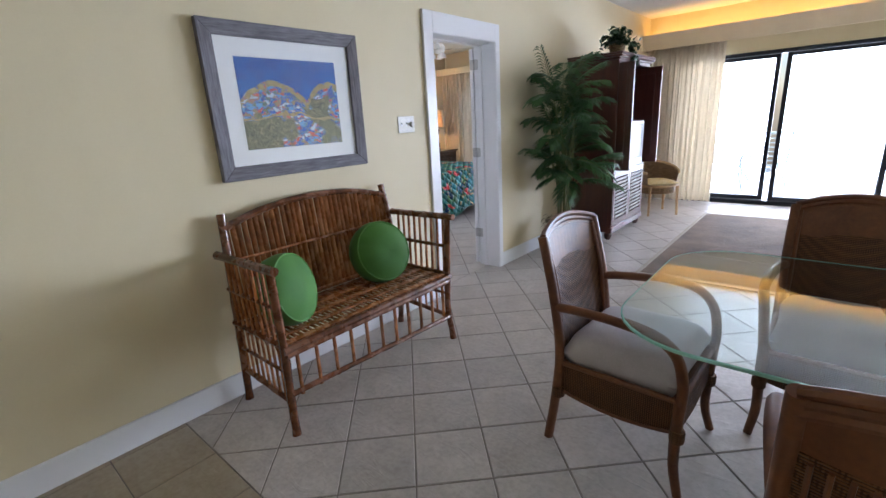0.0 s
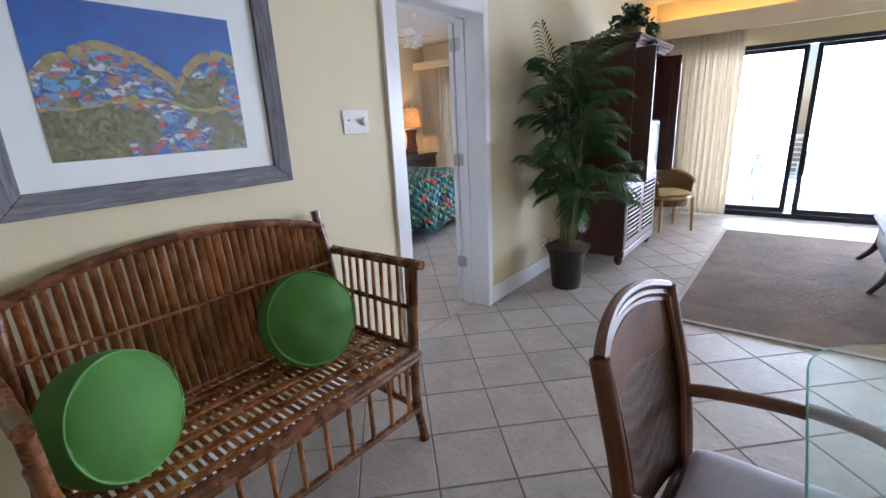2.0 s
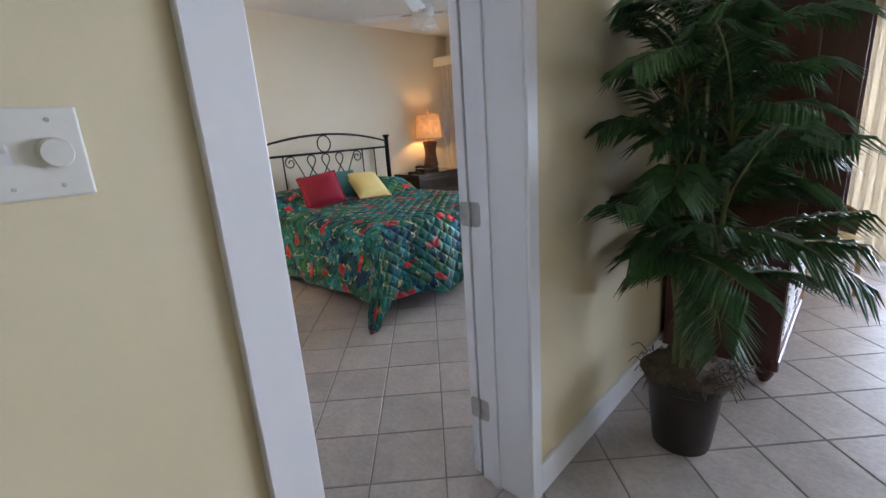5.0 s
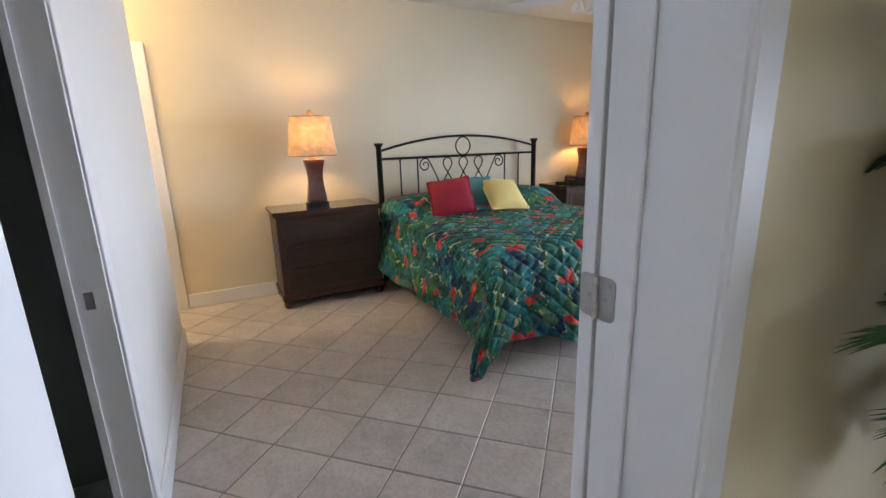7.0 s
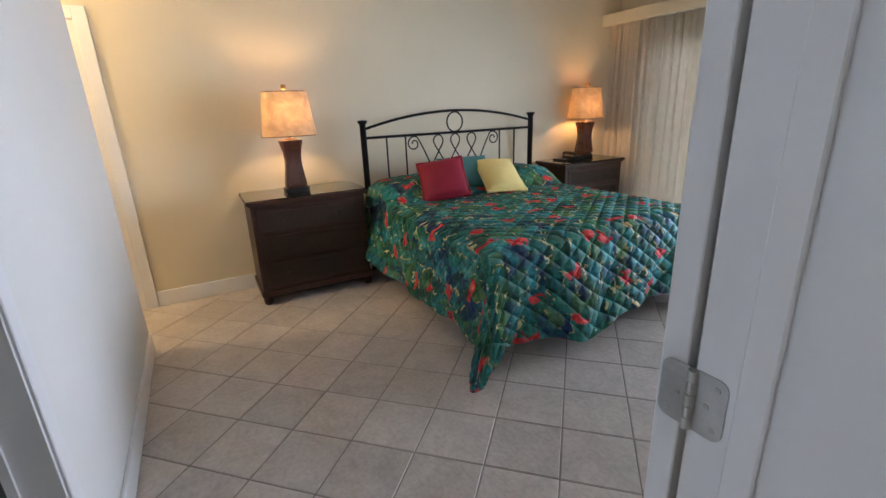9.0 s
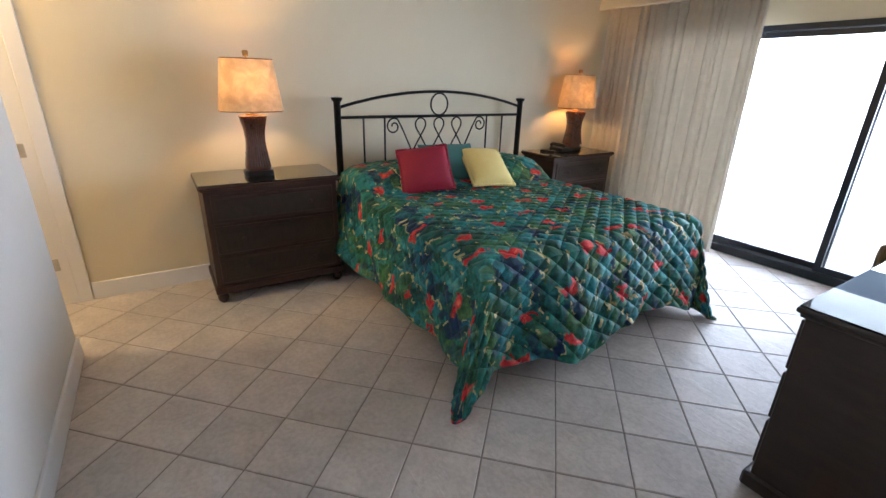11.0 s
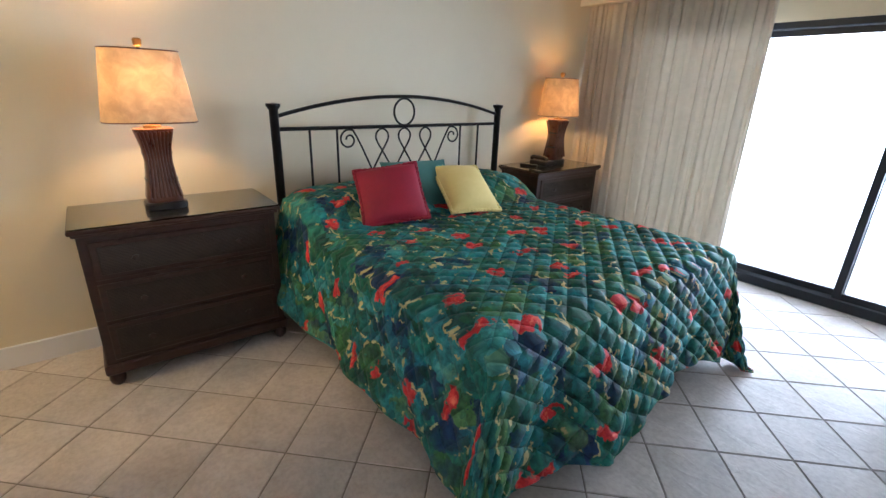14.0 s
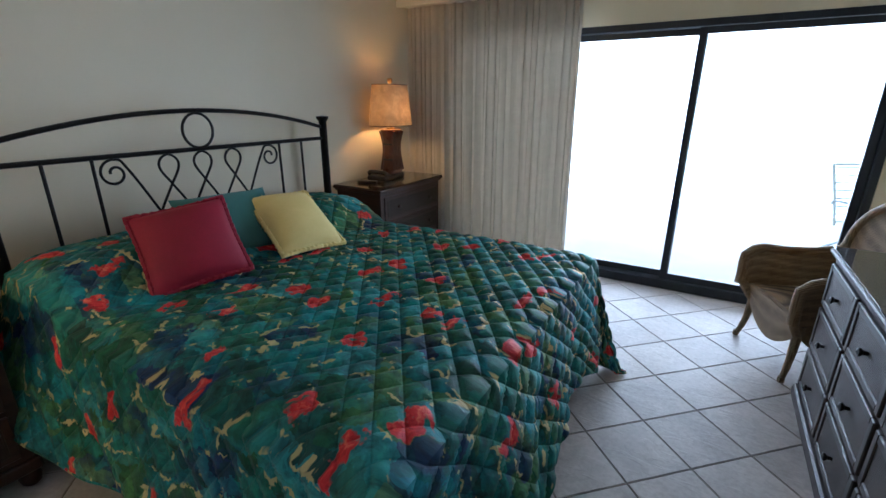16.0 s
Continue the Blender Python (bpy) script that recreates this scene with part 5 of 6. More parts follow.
# ---- rug and coffee table ----
rug = thing("rug", (0.35, 5.86, 0), "brown sisal rug with a cream bound edge on tiles", "rug")
part("weave", box(-1.64, 1.64, -1.425, 1.425, 0.001, 0.011), RUG, rug)
for a in ((-1.68, -1.64, -1.465, 1.465), (1.64, 1.68, -1.465, 1.465), (-1.64, 1.64, -1.465, -1.425), (-1.64, 1.64, 1.425, 1.465)):
    part("binding", box(*a, 0.001, 0.013, 0.003), RUG_EDGE, rug, "cream cloth binding")


def coffee_table():
    t = thing("coffee_table", (0.41, 6.10, 0.011), "dark wooden coffee table with splayed legs on the rug", "table")
    part("tabletop", box(-0.55, 0.55, -0.50, 0.50, 0.40, 0.435, 0.008), WICKER_DARK, t)
    part("body", box(-0.50, 0.50, -0.45, 0.45, 0.17, 0.40, 0.006), MAHOGANY, t)
    for sx in (-1, 1):
        for sy in (-1, 1):
            part("leg", tube(smooth_line(((sx * 0.59, sy * 0.49, 0), (sx * 0.53, sy * 0.455, 0.08), (sx * 0.49, sy * 0.43, 0.16), (sx * 0.47, sy * 0.42, 0.26))), lambda u: 0.020 + 0.012 * u, 8), MAHOGANY, t, smooth=True)


coffee_table()
mags = thing("magazines", (0.10, 6.0, 0.446), "small stack of pale magazines on the coffee table", "magazines")
for k, (a, z) in enumerate(((8, 0.0), (-5, 0.008), (3, 0.016))):
    part("magazine", box(-0.11, 0.11, -0.15, 0.15, z, z + 0.0075, 0.001, m=pose(0, 0, 0, 0, 0, a)), PAPER, mags)


# ---- balcony furniture ----
def patio_chair(m):
    t = thing("patio_chair", (0, 0, 0), "pale blue-grey metal patio chair on the balcony", "chair", "balcony chairs")
    for s in (-1, 1):
        y = 0.27 * s
        part("side_frame", tube(smooth_line(((0.30, y, 0.012), (-0.05, y, 0.012), (-0.27, y, 0.03), (-0.25, y, 0.14), (0.10, y, 0.36), (0.26, y, 0.45), (0.22, y, 0.62), (-0.20, y, 0.64), (-0.26, y, 0.60))), 0.014, 8), PATIO, t, smooth=True)
        part("back_upright", tube(smooth_line(((-0.16, y, 0.40), (-0.24, y, 0.66), (-0.36, y, 0.98))), 0.014, 8), PATIO, t, smooth=True)
    part("top_bar", tube(((-0.36, -0.27, 0.98), (-0.36, 0.27, 0.98)), 0.014, 8), PATIO, t, smooth=True)
    for k in range(15):
        v = (k + 0.5) / 15 * 2
        x = 0.26 - 0.42 * min(1, v) - 0.20 * max(0, v - 1)
        z = 0.44 - 0.04 * math.sin(math.pi * min(1, v)) + 0.55 * max(0, v - 1)
        part("strap", box(-0.009, 0.009, -0.26, 0.26, -0.002, 0.002, m=pose(x, 0, z, 0, 8 if v < 1 else 70, 0)), PATIO, t, "pale vinyl strap")
    t.matrix_world = m
    return t


pc = patio_chair(pose(-0.95, 9.75, -0.04, 0, 0, -100))
copy_thing(pc, pose(-2.45, 9.90, -0.04, 0, 0, -60))
copy_thing(pc, pose(-2.05, 10.25, -0.04, 0, 0, 10))
tb = thing("patio_table", (-1.45, 9.95, -0.04), "round pale metal patio table on the balcony", "table")
part("tabletop", lathe([(0.40, 0.70), (0.42, 0.705), (0.42, 0.722), (0.40, 0.727)], 32), PATIO, tb)
for k in range(4):
    a = 0.78 + k * 1.5708
    part("leg", tube(smooth_line(((0.34 * math.cos(a), 0.34 * math.sin(a), 0.0), (0.20 * math.cos(a), 0.20 * math.sin(a), 0.35), (0.30 * math.cos(a), 0.30 * math.sin(a), 0.70))), 0.013, 8), PATIO, tb, smooth=True)



# ---- bed ----
BX0, BX1, BY0, BY1, BTOP = -6.50, -4.46, 4.83, 6.74, 0.765   # mattress: head, foot, sides, height
HANG = 0.555


def cloth_point(s, q):
    """Drapes a flat cloth over the mattress. s: across the bed, from its middle; q: along it, from the head."""
    half, length = (BY1 - BY0) / 2, BX1 - BX0
    over_y = max(0.0, abs(s) - half)
    over_x = max(0.0, q - length)
    sy = 1 if s > 0 else -1
    y = (BY0 + BY1) / 2 + max(-half, min(half, s))
    x = BX0 + min(q, length)
    # pillows under the head end
    head = max(0.0, min(1.0, (0.60 - q) / 0.34))
    hump = 0.165 * (head * head * (3 - 2 * head)) * (1 - 0.12 * (abs(s) / half) ** 4 if abs(s) < half else 0.88) * (1 - 0.13 * math.exp(-(s / 0.08) ** 2))
    z = BTOP + hump * (1 if over_y == 0 else max(0.55, 1 - over_y / 0.60))
    if over_x > 0 and over_y > 0:
        # the cloth's corner is cut round
        k = max(1.0, ((over_x / HANG) ** 6 + (over_y / HANG) ** 6) ** (1 / 6))
        over_x, over_y = over_x / k, over_y / k
    r = math.hypot(over_x, over_y)
    edge = min(half - abs(s), length - q)
    if r <= 0:
        z -= 0.045 * math.exp(-max(edge, 0) / 0.045)
        return Vector((x, y, z)), 1.0
    ang = math.atan2(over_x, over_y)
    along = q * 1.0 + s * 1.3
    fold = 0.020 * math.sin(along * 7.5 + 0.6) + 0.013 * math.sin(along * 15.3 + 2.0)
    depth = r / HANG
    corner = math.sin(2 * ang) if over_x > 0 and over_y > 0 else 0.0
    flare = 0.03 + 0.10 * depth + fold * depth * (1 - corner)
    drop = 0.045 + r * (0.97 + (0.14 * corner if sy < 0 else 0.0))
    if sy > 0 and over_y > 0:
        drop += 0.12 * depth
    if over_x > 0 and over_y == 0:
        # one deep fold bellies out a third of the way along the foot
        belly = math.exp(-((s + 0.33) / 0.20) ** 2)
        flare += depth * (0.075 * belly - 0.035 * math.exp(-((s + 0.72) / 0.14) ** 2) - 0.05 * math.exp(-((s - 0.55) / 0.25) ** 2))
        drop += 0.085 * depth * belly + 0.12 * depth * math.exp(-((s - 0.98) / 0.22) ** 2)
    zz = z - drop
    if sy < 0 and over_x == 0 and q < 0.75:
        flare += 0.11 * (1 - q / 0.75) * depth
    out_x, out_y = (0.06, 0.14) if sy < 0 else (0.12, 0.0)
    tip = corner * depth ** 1.2
    return Vector((x + math.sin(ang) * flare + out_x * tip, y + sy * (math.cos(ang) * flare * (0.75 if sy > 0 else 1.0) + out_y * tip), max(0.012, zz))), 0.8


def quilt():
    half, length = (BY1 - BY0) / 2, BX1 - BX0
    ns, nq = 236, 196
    s_all = np.linspace(-half - HANG, half + HANG, ns + 1)
    q_all = np.linspace(0.0, length + HANG + 0.02, nq + 1)
    bm = bmesh.new()
    lay = bm.verts.layers.float_vector.new("cloth")
    pts = [[cloth_point(s, q)[0] for q in q_all] for s in s_all]
    rows = []
    cell = QUILT_CELL
    for i, s in enumerate(s_all):
        row = []
        for j, q in enumerate(q_all):
            a = pts[min(i + 1, ns)][j] - pts[max(i - 1, 0)][j]
            b = pts[i][min(j + 1, nq)] - pts[i][max(j - 1, 0)]
            n = b.cross(a)
            n = n.normalized() if n.length > 1e-9 else Vector((0, 0, 1))
            if n.z < -0.2:
                n = -n
            # diamond stitching
            u, v = (s * 0.80 + q * 1.05) / cell, (s * 0.80 - q * 1.05) / cell
            d = min(abs(u - round(u)), abs(v - round(v)))
            wear = (0.55 if q < 0.6 else min(1.0, 0.55 + (q - 0.6) * 0.7)) * (1.0 if s > 0 else max(0.60, 1.0 + s * 0.45))
            wear = max(wear, min(1.0, (q - length) * 4))
            puff = 0.016 * wear * (1 - math.exp(-d / 0.13)) + 0.003 * noise.noise((s * 5, q * 5, 0.3))
            vert = bm.verts.new(pts[i][j] - n * (0.0) + n * (puff if n.dot(Vector((0, 0, 1))) >= -0.2 else -puff))
            vert[lay] = (s, q, 0)
            row.append(vert)
        rows.append(row)
    for i in range(ns):
        for j in range(nq):
            bm.faces.new((rows[i][j], rows[i][j + 1], rows[i + 1][j + 1], rows[i + 1][j]))
    bmesh.ops.recalc_face_normals(bm, faces=bm.faces)
    t = thing("bedspread", (0, 0, 0), "diamond-quilted bedspread with a tropical green, blue and red print", "bedspread")
    part("quilted_cover", bm, QUILT, t, smooth=True)
    # bound hem, walked along the cloth's free edges
    edge = [cloth_point(-half - HANG, q)[0] for q in q_all] + [cloth_point(s, length + HANG + 0.02)[0] for s in s_all] + [cloth_point(half + HANG, q)[0] for q in q_all[::-1]]
    hem = bmesh.new()
    lay2 = hem.verts.layers.float_vector.new("cloth")
    tube(edge[::2], 0.006, 6, hem)
    for v in hem.verts:
        v[lay2] = (v.co.y, v.co.x * 1.7 + v.co.z, 0)
    part("hem", hem, QUILT, t, smooth=True)


bed = thing("bed", (0, 0, 0), "king-size bed with a black scrolled iron headboard", "bed")
part("mattress", box(BX0, BX1 - 0.01, BY0 + 0.012, BY1 - 0.012, 0.40, BTOP - 0.055, 0.05, seg=3), MATTRESS, bed)
part("box_spring", box(BX0, BX1 - 0.02, BY0 + 0.02, BY1 - 0.02, 0.17, 0.40, 0.02), MATTRESS, bed)
for x in (BX0 + 0.15, BX1 - 0.2):
    for y in (BY0 + 0.15, BY1 - 0.15):
        part("bed_foot", lathe([(0.03, 0), (0.03, 0.17)], 12, at=(x, y, 0)), IRON, bed)
quilt()


def headboard():
    x, y0, y1 = -6.56, 4.81, 6.80
    ym = (y0 + y1) / 2
    t = part("headboard", tube(((x, y0, 1.308), (x, y1, 1.308)), 0.013, 8), IRON, bed, "black wrought-iron headboard with scrolls", True)

    def rod(name, pts, r=0.0085, closed=False):
        part(name, tube(pts, r, 8, closed=closed), IRON, t, smooth=True)
    for y in (y0, y1):
        part("post", lathe([(0.029, 0), (0.029, 1.43), (0.033, 1.435), (0.046, 1.452), (0.046, 1.468), (0.0, 1.474)], 20, at=(x, y, 0)), IRON, t, "round iron post with a flared cap", True)
    n = 24
    rod("arch_rail", [(x, y0 + (y1 - y0) * k / n, 1.385 + 0.14 * (1 - (2 * k / n - 1) ** 2)) for k in range(n + 1)], 0.013)
    rod("ring", [(x, ym + 0.092 * math.cos(6.2832 * k / 28), 1.413 + 0.098 * math.sin(6.2832 * k / 28)) for k in range(28)], 0.008, True)
    rod("lower_rail", ((x, y0, 0.60), (x, y1, 0.60)), 0.013)
    for d in (-0.765, -0.565, 0.565, 0.765):
        rod("bar", ((x, ym + d, 0.60), (x, ym + d, 1.305)), 0.0085)
    for d in (-0.20, 0.0, 0.20):
        rod("loop", smooth_line([(x + 0.004, ym + d - 0.20, 0.75), (x + 0.004, ym + d - 0.085, 0.99), (x + 0.003, ym + d - 0.005, 1.125), (x, ym + d + 0.050, 1.215), (x, ym + d + 0.045, 1.268), (x, ym + d, 1.294),
                                 (x, ym + d - 0.045, 1.268), (x, ym + d - 0.050, 1.215), (x - 0.003, ym + d + 0.005, 1.125), (x - 0.004, ym + d + 0.085, 0.99), (x - 0.004, ym + d + 0.20, 0.75)], 6), 0.007)
    for s in (-1, 1):
        pts = [(x, ym + s * 0.20, 0.80), (x, ym + s * 0.29, 0.99), (x, ym + s * 0.375, 1.17), (x, ym + s * 0.425, 1.262)]
        for k in range(15):
            a = radians(62 + 34 * k)
            r = 0.074 * (1 - k / 19.5)
            pts.append((x, ym + s * (0.478 - 0.004 * k / 14 + (-r * math.cos(a)) * -1 * -1), 1.222 + r * math.sin(a)))
        rod("scroll", smooth_line(pts, 4), 0.007)


headboard()


def pillow(name, m, w, d, h, mat, label, frill=0.0):
    t = thing(name, (0, 0, 0), label, "pillow")
    part("cover", pad(w, d, h, n=20, square=2.1), mat, t, smooth=True)
    if frill:
        n = 112
        bm = bmesh.new()
        ring = []
        for k in range(n):
            u = 4 * k / n
            e, f = int(u) % 4, u - int(u)
            c = ((-1, -1), (1, -1), (1, 1), (-1, 1))
            a, b = c[e], c[(e + 1) % 4]
            p = Vector((a[0] + (b[0] - a[0]) * f, a[1] + (b[1] - a[1]) * f, 0))
            pin = 1 - 0.055 * (1 - abs(2 * f - 1) ** 2)
            p = Vector((p.x * w / 2 * pin, p.y * d / 2 * pin, 0.003 * (1 if k % 2 else -1))) * (1.0 + 0.010 * math.sin(k * 2.4))
            ring.append(p)
        tube(ring, frill, 6, bm, closed=True, knots=0.021)
        part("fringe", bm, mat, t, smooth=True)
    t.matrix_world = m
    return t


def lying(place, right, up):
    """A pose from the ways that a pillow's sides run."""
    a = Vector(right).normalized()
    b = Vector(up)
    b = (b - a * b.dot(a)).normalized()
    m = Matrix((a, b, a.cross(b))).transposed().to_4x4()
    return Matrix.Translation(place) @ m


pillow("throw_pillow", look((-6.16, 5.68, 0.935), (-5.42, 5.55, 1.60)), 0.52, 0.40, 0.17, TEAL_CLOTH, "plain teal cloth pillow leaning on the bedspread")
pillow("throw_pillow", lying((-5.99, 5.335, 0.935), (0.38, 0.90, 0.13), (-0.72, 0.0, 0.69)), 0.42, 0.42, 0.19, RED_CLOTH, "crimson square throw pillow with a fringed edge", 0.013)
pillow("throw_pillow", lying((-5.97, 5.945, 0.915), (0.17, 0.98, -0.05), (-0.80, 0.22, 0.52)), 0.40, 0.47, 0.18, YELLOW_CLOTH, "pale yellow square throw pillow with a fringed edge", 0.013)


# ---- chests beside the bed ----
def chest(place, w, d, h, rz, label, rows=3):
    """Front faces local +x; origin at the back, on the floor, at the middle."""
    t = thing("nightstand", (0, 0, 0), label, "nightstand", "chests beside the bed")
    part("body", box(0.02, d - 0.03, -w / 2 + 0.03, w / 2 - 0.03, 0.085, h - 0.045, 0.004), MAHOGANY, t)
    bm = box(0.0, d, -w / 2, w / 2, h - 0.032, h - 0.008, 0.008, seg=2)
    box(0.01, d - 0.014, -w / 2 + 0.014, w / 2 - 0.014, h - 0.048, h - 0.030, 0.004, bm)
    part("top_board", bm, MAHOGANY, t)
    part("glass_sheet", box(0.006, d - 0.006, -w / 2 + 0.006, w / 2 - 0.006, h - 0.0075, h, 0.001), GLASS_TOP, t, "protective glass sheet")
    part("plinth", box(0.02, d - 0.012, -w / 2 + 0.014, w / 2 - 0.014, 0.075, 0.135, 0.008), MAHOGANY, t)
    z0, z1 = 0.15, h - 0.065
    step = (z1 - z0) / rows
    for k in range(rows):
        a, b = z0 + k * step + 0.012, z0 + (k + 1) * step - 0.012
        dr = part("drawer", box(d - 0.03, d - 0.016, -w / 2 + 0.07, w / 2 - 0.07, a, b, 0.004), MAHOGANY, t)
        part("drawer_panel", box(d - 0.016, d - 0.011, -w / 2 + 0.10, w / 2 - 0.10, a + 0.028, b - 0.028, 0.003), WICKER_DARK, dr)
        for y in (-w / 4, w / 4):
            bm = lathe([(0.006, 0), (0.007, 0.010), (0.016, 0.018), (0.016, 0.024), (0.0, 0.030)], 14)
            bmesh.ops.transform(bm, matrix=pose(d - 0.012, y, (a + b) / 2, 0, 90, 0), verts=bm.verts)
            part("knob", bm, MAHOGANY, dr, smooth=True)
    for x in (0.06, d - 0.055):
        for y in (-w / 2 + 0.06, w / 2 - 0.06):
            part("bun_foot", lathe([(0.020, 0), (0.034, 0.015), (0.040, 0.040), (0.034, 0.066), (0.026, 0.078)], 16, at=(x, y, 0)), MAHOGANY, t, smooth=True)
    t.matrix_world = pose(*place, 0, 0, rz)
    return t


chest((-6.735, 4.175, 0), 1.01, 0.545, 0.905, 0, "dark mahogany three-drawer chest with a glass sheet on top")
chest((-6.735, 7.515, 0), 0.97, 0.530, 0.895, 0, "dark mahogany bedside chest under a lamp near the curtain")


def table_lamp(place, label, rz):
    t = thing("table_lamp", (0, 0, 0), label, "lamp", "bedside lamps")
    part("plinth", lathe([(0.082, 0), (0.086, 0.006), (0.086, 0.034), (0.078, 0.042)], 28, power=5, sy=1.22, sx=0.95), BLACK, t, "black lamp plinth")
    prof = [(0.070, 0.042), (0.072, 0.07), (0.060, 0.17), (0.053, 0.26), (0.058, 0.34), (0.074, 0.424), (0.076, 0.436), (0.062, 0.440)]
    body = part("body", lathe(prof, 32, power=4.5, sy=1.25), RATTAN_LAMP, t, "dark carved bamboo-look body", True)
    for k in range(9):
        a = -0.07 + 0.14 * k / 8
        for s in (-1, 1):
            pts = []
            for r, z in prof[1:-2]:
                pts.append((s * (r * 1.0 + 0.002), a * r / 0.072 * 1.08, z))
            part("reed", tube(smooth_line(pts, 4), 0.0068, 6, knots=0.11), RATTAN_LAMP, body, smooth=True)
    for z in (0.16, 0.30):
        part("band", lathe([(0.062 if z < 0.2 else 0.056, z), (0.064 if z < 0.2 else 0.058, z + 0.004), (0.062 if z < 0.2 else 0.056, z + 0.014)], 32, power=4.5, sy=1.25), BLACK, body)
    part("neck", lathe([(0.042, 0.440), (0.042, 0.452), (0.012, 0.456), (0.012, 0.47), (0.018, 0.475), (0.018, 0.52), (0.0, 0.52)], 16), BRASS, t, "brass neck", True)
    bm = lathe([(0.208, 0.472), (0.198, 0.56), (0.179, 0.71), (0.165, 0.825)], 40, power=3.0, sy=1.06, sx=0.72)
    bmesh.ops.delete(bm, geom=[f for f in bm.faces if len(f.verts) > 4], context="FACES_ONLY")
    shade = part("shade", bm, SHADE, t, "warm glowing parchment shade", True)
    for r, z in ((0.208, 0.472), (0.165, 0.825)):
        pts = []
        for k in range(40):
            a = 6.2832 * (k + 0.5) / 40
            c, s = math.cos(a), math.sin(a)
            f = (abs(c) ** 3.0 + abs(s) ** 3.0) ** (-1 / 3.0)
            pts.append((r * f * c * 0.72, r * f * s * 1.06, z))
        part("rim", tube(pts, 0.0036, 6, closed=True), RATTAN_LAMP, shade)
    part("finial", lathe([(0.006, 0.815), (0.006, 0.838), (0.018, 0.845), (0.021, 0.872), (0.015, 0.880), (0.0, 0.882)], 14, power=4), BRASS, t, "brass finial", True)
    for k in range(3):
        a = 2.094 * k
        part("spider_arm", tube(((0.004 * math.cos(a), 0.004 * math.sin(a), 0.822), (0.115 * math.cos(a), 0.150 * math.sin(a), 0.822)), 0.002, 5), BRASS, t)
    t.matrix_world = pose(*place, 0, 0, rz)


RATTAN_LAMP = surface("lamp_brown", (0.045, 0.012, 0.007), (0.12, 0.036, 0.018), 14, 0.3, 60, 0.3, coat=0.3)
BRASS = surface("antique_brass", (0.35, 0.20, 0.07), (0.50, 0.31, 0.12), 12, 0.35, 60, 0.1, 0.9)
table_lamp((-6.46, 4.125, 0.905), "carved brown bedside lamp with a lit parchment shade", 0)
table_lamp((-6.55, 7.645, 0.895), "carved brown bedside lamp with a lit shade near the curtain", 0)

phone = thing("telephone", (-6.52, 7.44, 0.895), "black desk telephone on the bedside chest", "telephone")
part("base", box(-0.10, 0.10, -0.085, 0.085, 0.0, 0.045, 0.012, seg=2), BLACK, phone)
part("handset", tube(smooth_line(((-0.10, -0.055, 0.060), (-0.07, -0.055, 0.075), (0.07, -0.055, 0.075), (0.10, -0.055, 0.060))), 0.020, 8), BLACK, phone, smooth=True)
rc = thing("remote_control", (-6.52, 7.24, 0.895), "black remote control lying on the bedside chest", "remote")
part("case", box(-0.085, 0.085, -0.026, 0.026, 0.0, 0.022, 0.007, seg=2, m=pose(0, 0, 0, 0, 0, 25)), BLACK, rc)


# ---- dresser ----
def dresser():
    w, d, h = 1.70, 0.60, 0.885
    t = thing("dresser", (0, 0, 0), "long dark dresser with woven drawer fronts and a glass top", "dresser")
    part("body", box(0.02, d - 0.03, -w / 2 + 0.025, w / 2 - 0.025, 0.05, h - 0.04, 0.004), GREYBROWN, t)
    bm = box(0.0, d, -w / 2, w / 2, h - 0.034, h - 0.008, 0.010, seg=2)
    box(0.01, d - 0.014, -w / 2 + 0.012, w / 2 - 0.012, h - 0.05, h - 0.032, 0.005, bm)
    part("top_board", bm, GREYBROWN, t)
    part("glass_sheet", box(0.008, d - 0.008, -w / 2 + 0.008, w / 2 - 0.008, h - 0.0075, h - 0.001, 0.001), GLASS_TOP, t, "protective glass sheet")
    part("plinth", box(0.02, d - 0.004, -w / 2 + 0.008, w / 2 - 0.008, 0.0, 0.075, 0.010), GREYBROWN, t)
    cols, rows = 3, 3
    cw, z0, z1 = (w - 0.09) / cols, 0.095, h - 0.065
    rh = (z1 - z0) / rows
    for c in range(cols):
        for r in range(rows):
            y0, y1 = -w / 2 + 0.045 + c * cw + 0.014, -w / 2 + 0.045 + (c + 1) * cw - 0.014
            a, b = z0 + r * rh + 0.010, z0 + (r + 1) * rh - 0.010
            bm = box(d - 0.03, d - 0.012, y0, y0 + 0.035, a, b, 0.004)
            box(d - 0.03, d - 0.012, y1 - 0.035, y1, a, b, 0.004, bm)
            box(d - 0.03, d - 0.012, y0 + 0.035, y1 - 0.035, a, a + 0.032, 0.004, bm)
            box(d - 0.03, d - 0.012, y0 + 0.035, y1 - 0.035, b - 0.032, b, 0.004, bm)
            dr = part("drawer", bm, GREYBROWN, t)
            part("drawer_panel", box(d - 0.029, d - 0.018, y0 + 0.034, y1 - 0.034, a + 0.031, b - 0.031), WICKER_DARK, dr, "woven dark drawer panel")
            bm = lathe([(0.008, 0), (0.009, 0.014), (0.017, 0.022), (0.017, 0.030), (0.0, 0.036)], 14)
            bmesh.ops.transform(bm, matrix=pose(d - 0.018, (y0 + y1) / 2, (a + b) / 2, 0, 90, 0), verts=bm.verts)
            part("knob", bm, IRON, dr, "dark round knob", True)
    t.matrix_world = pose(-2.752, 6.275, 0, 0, 0, 180)


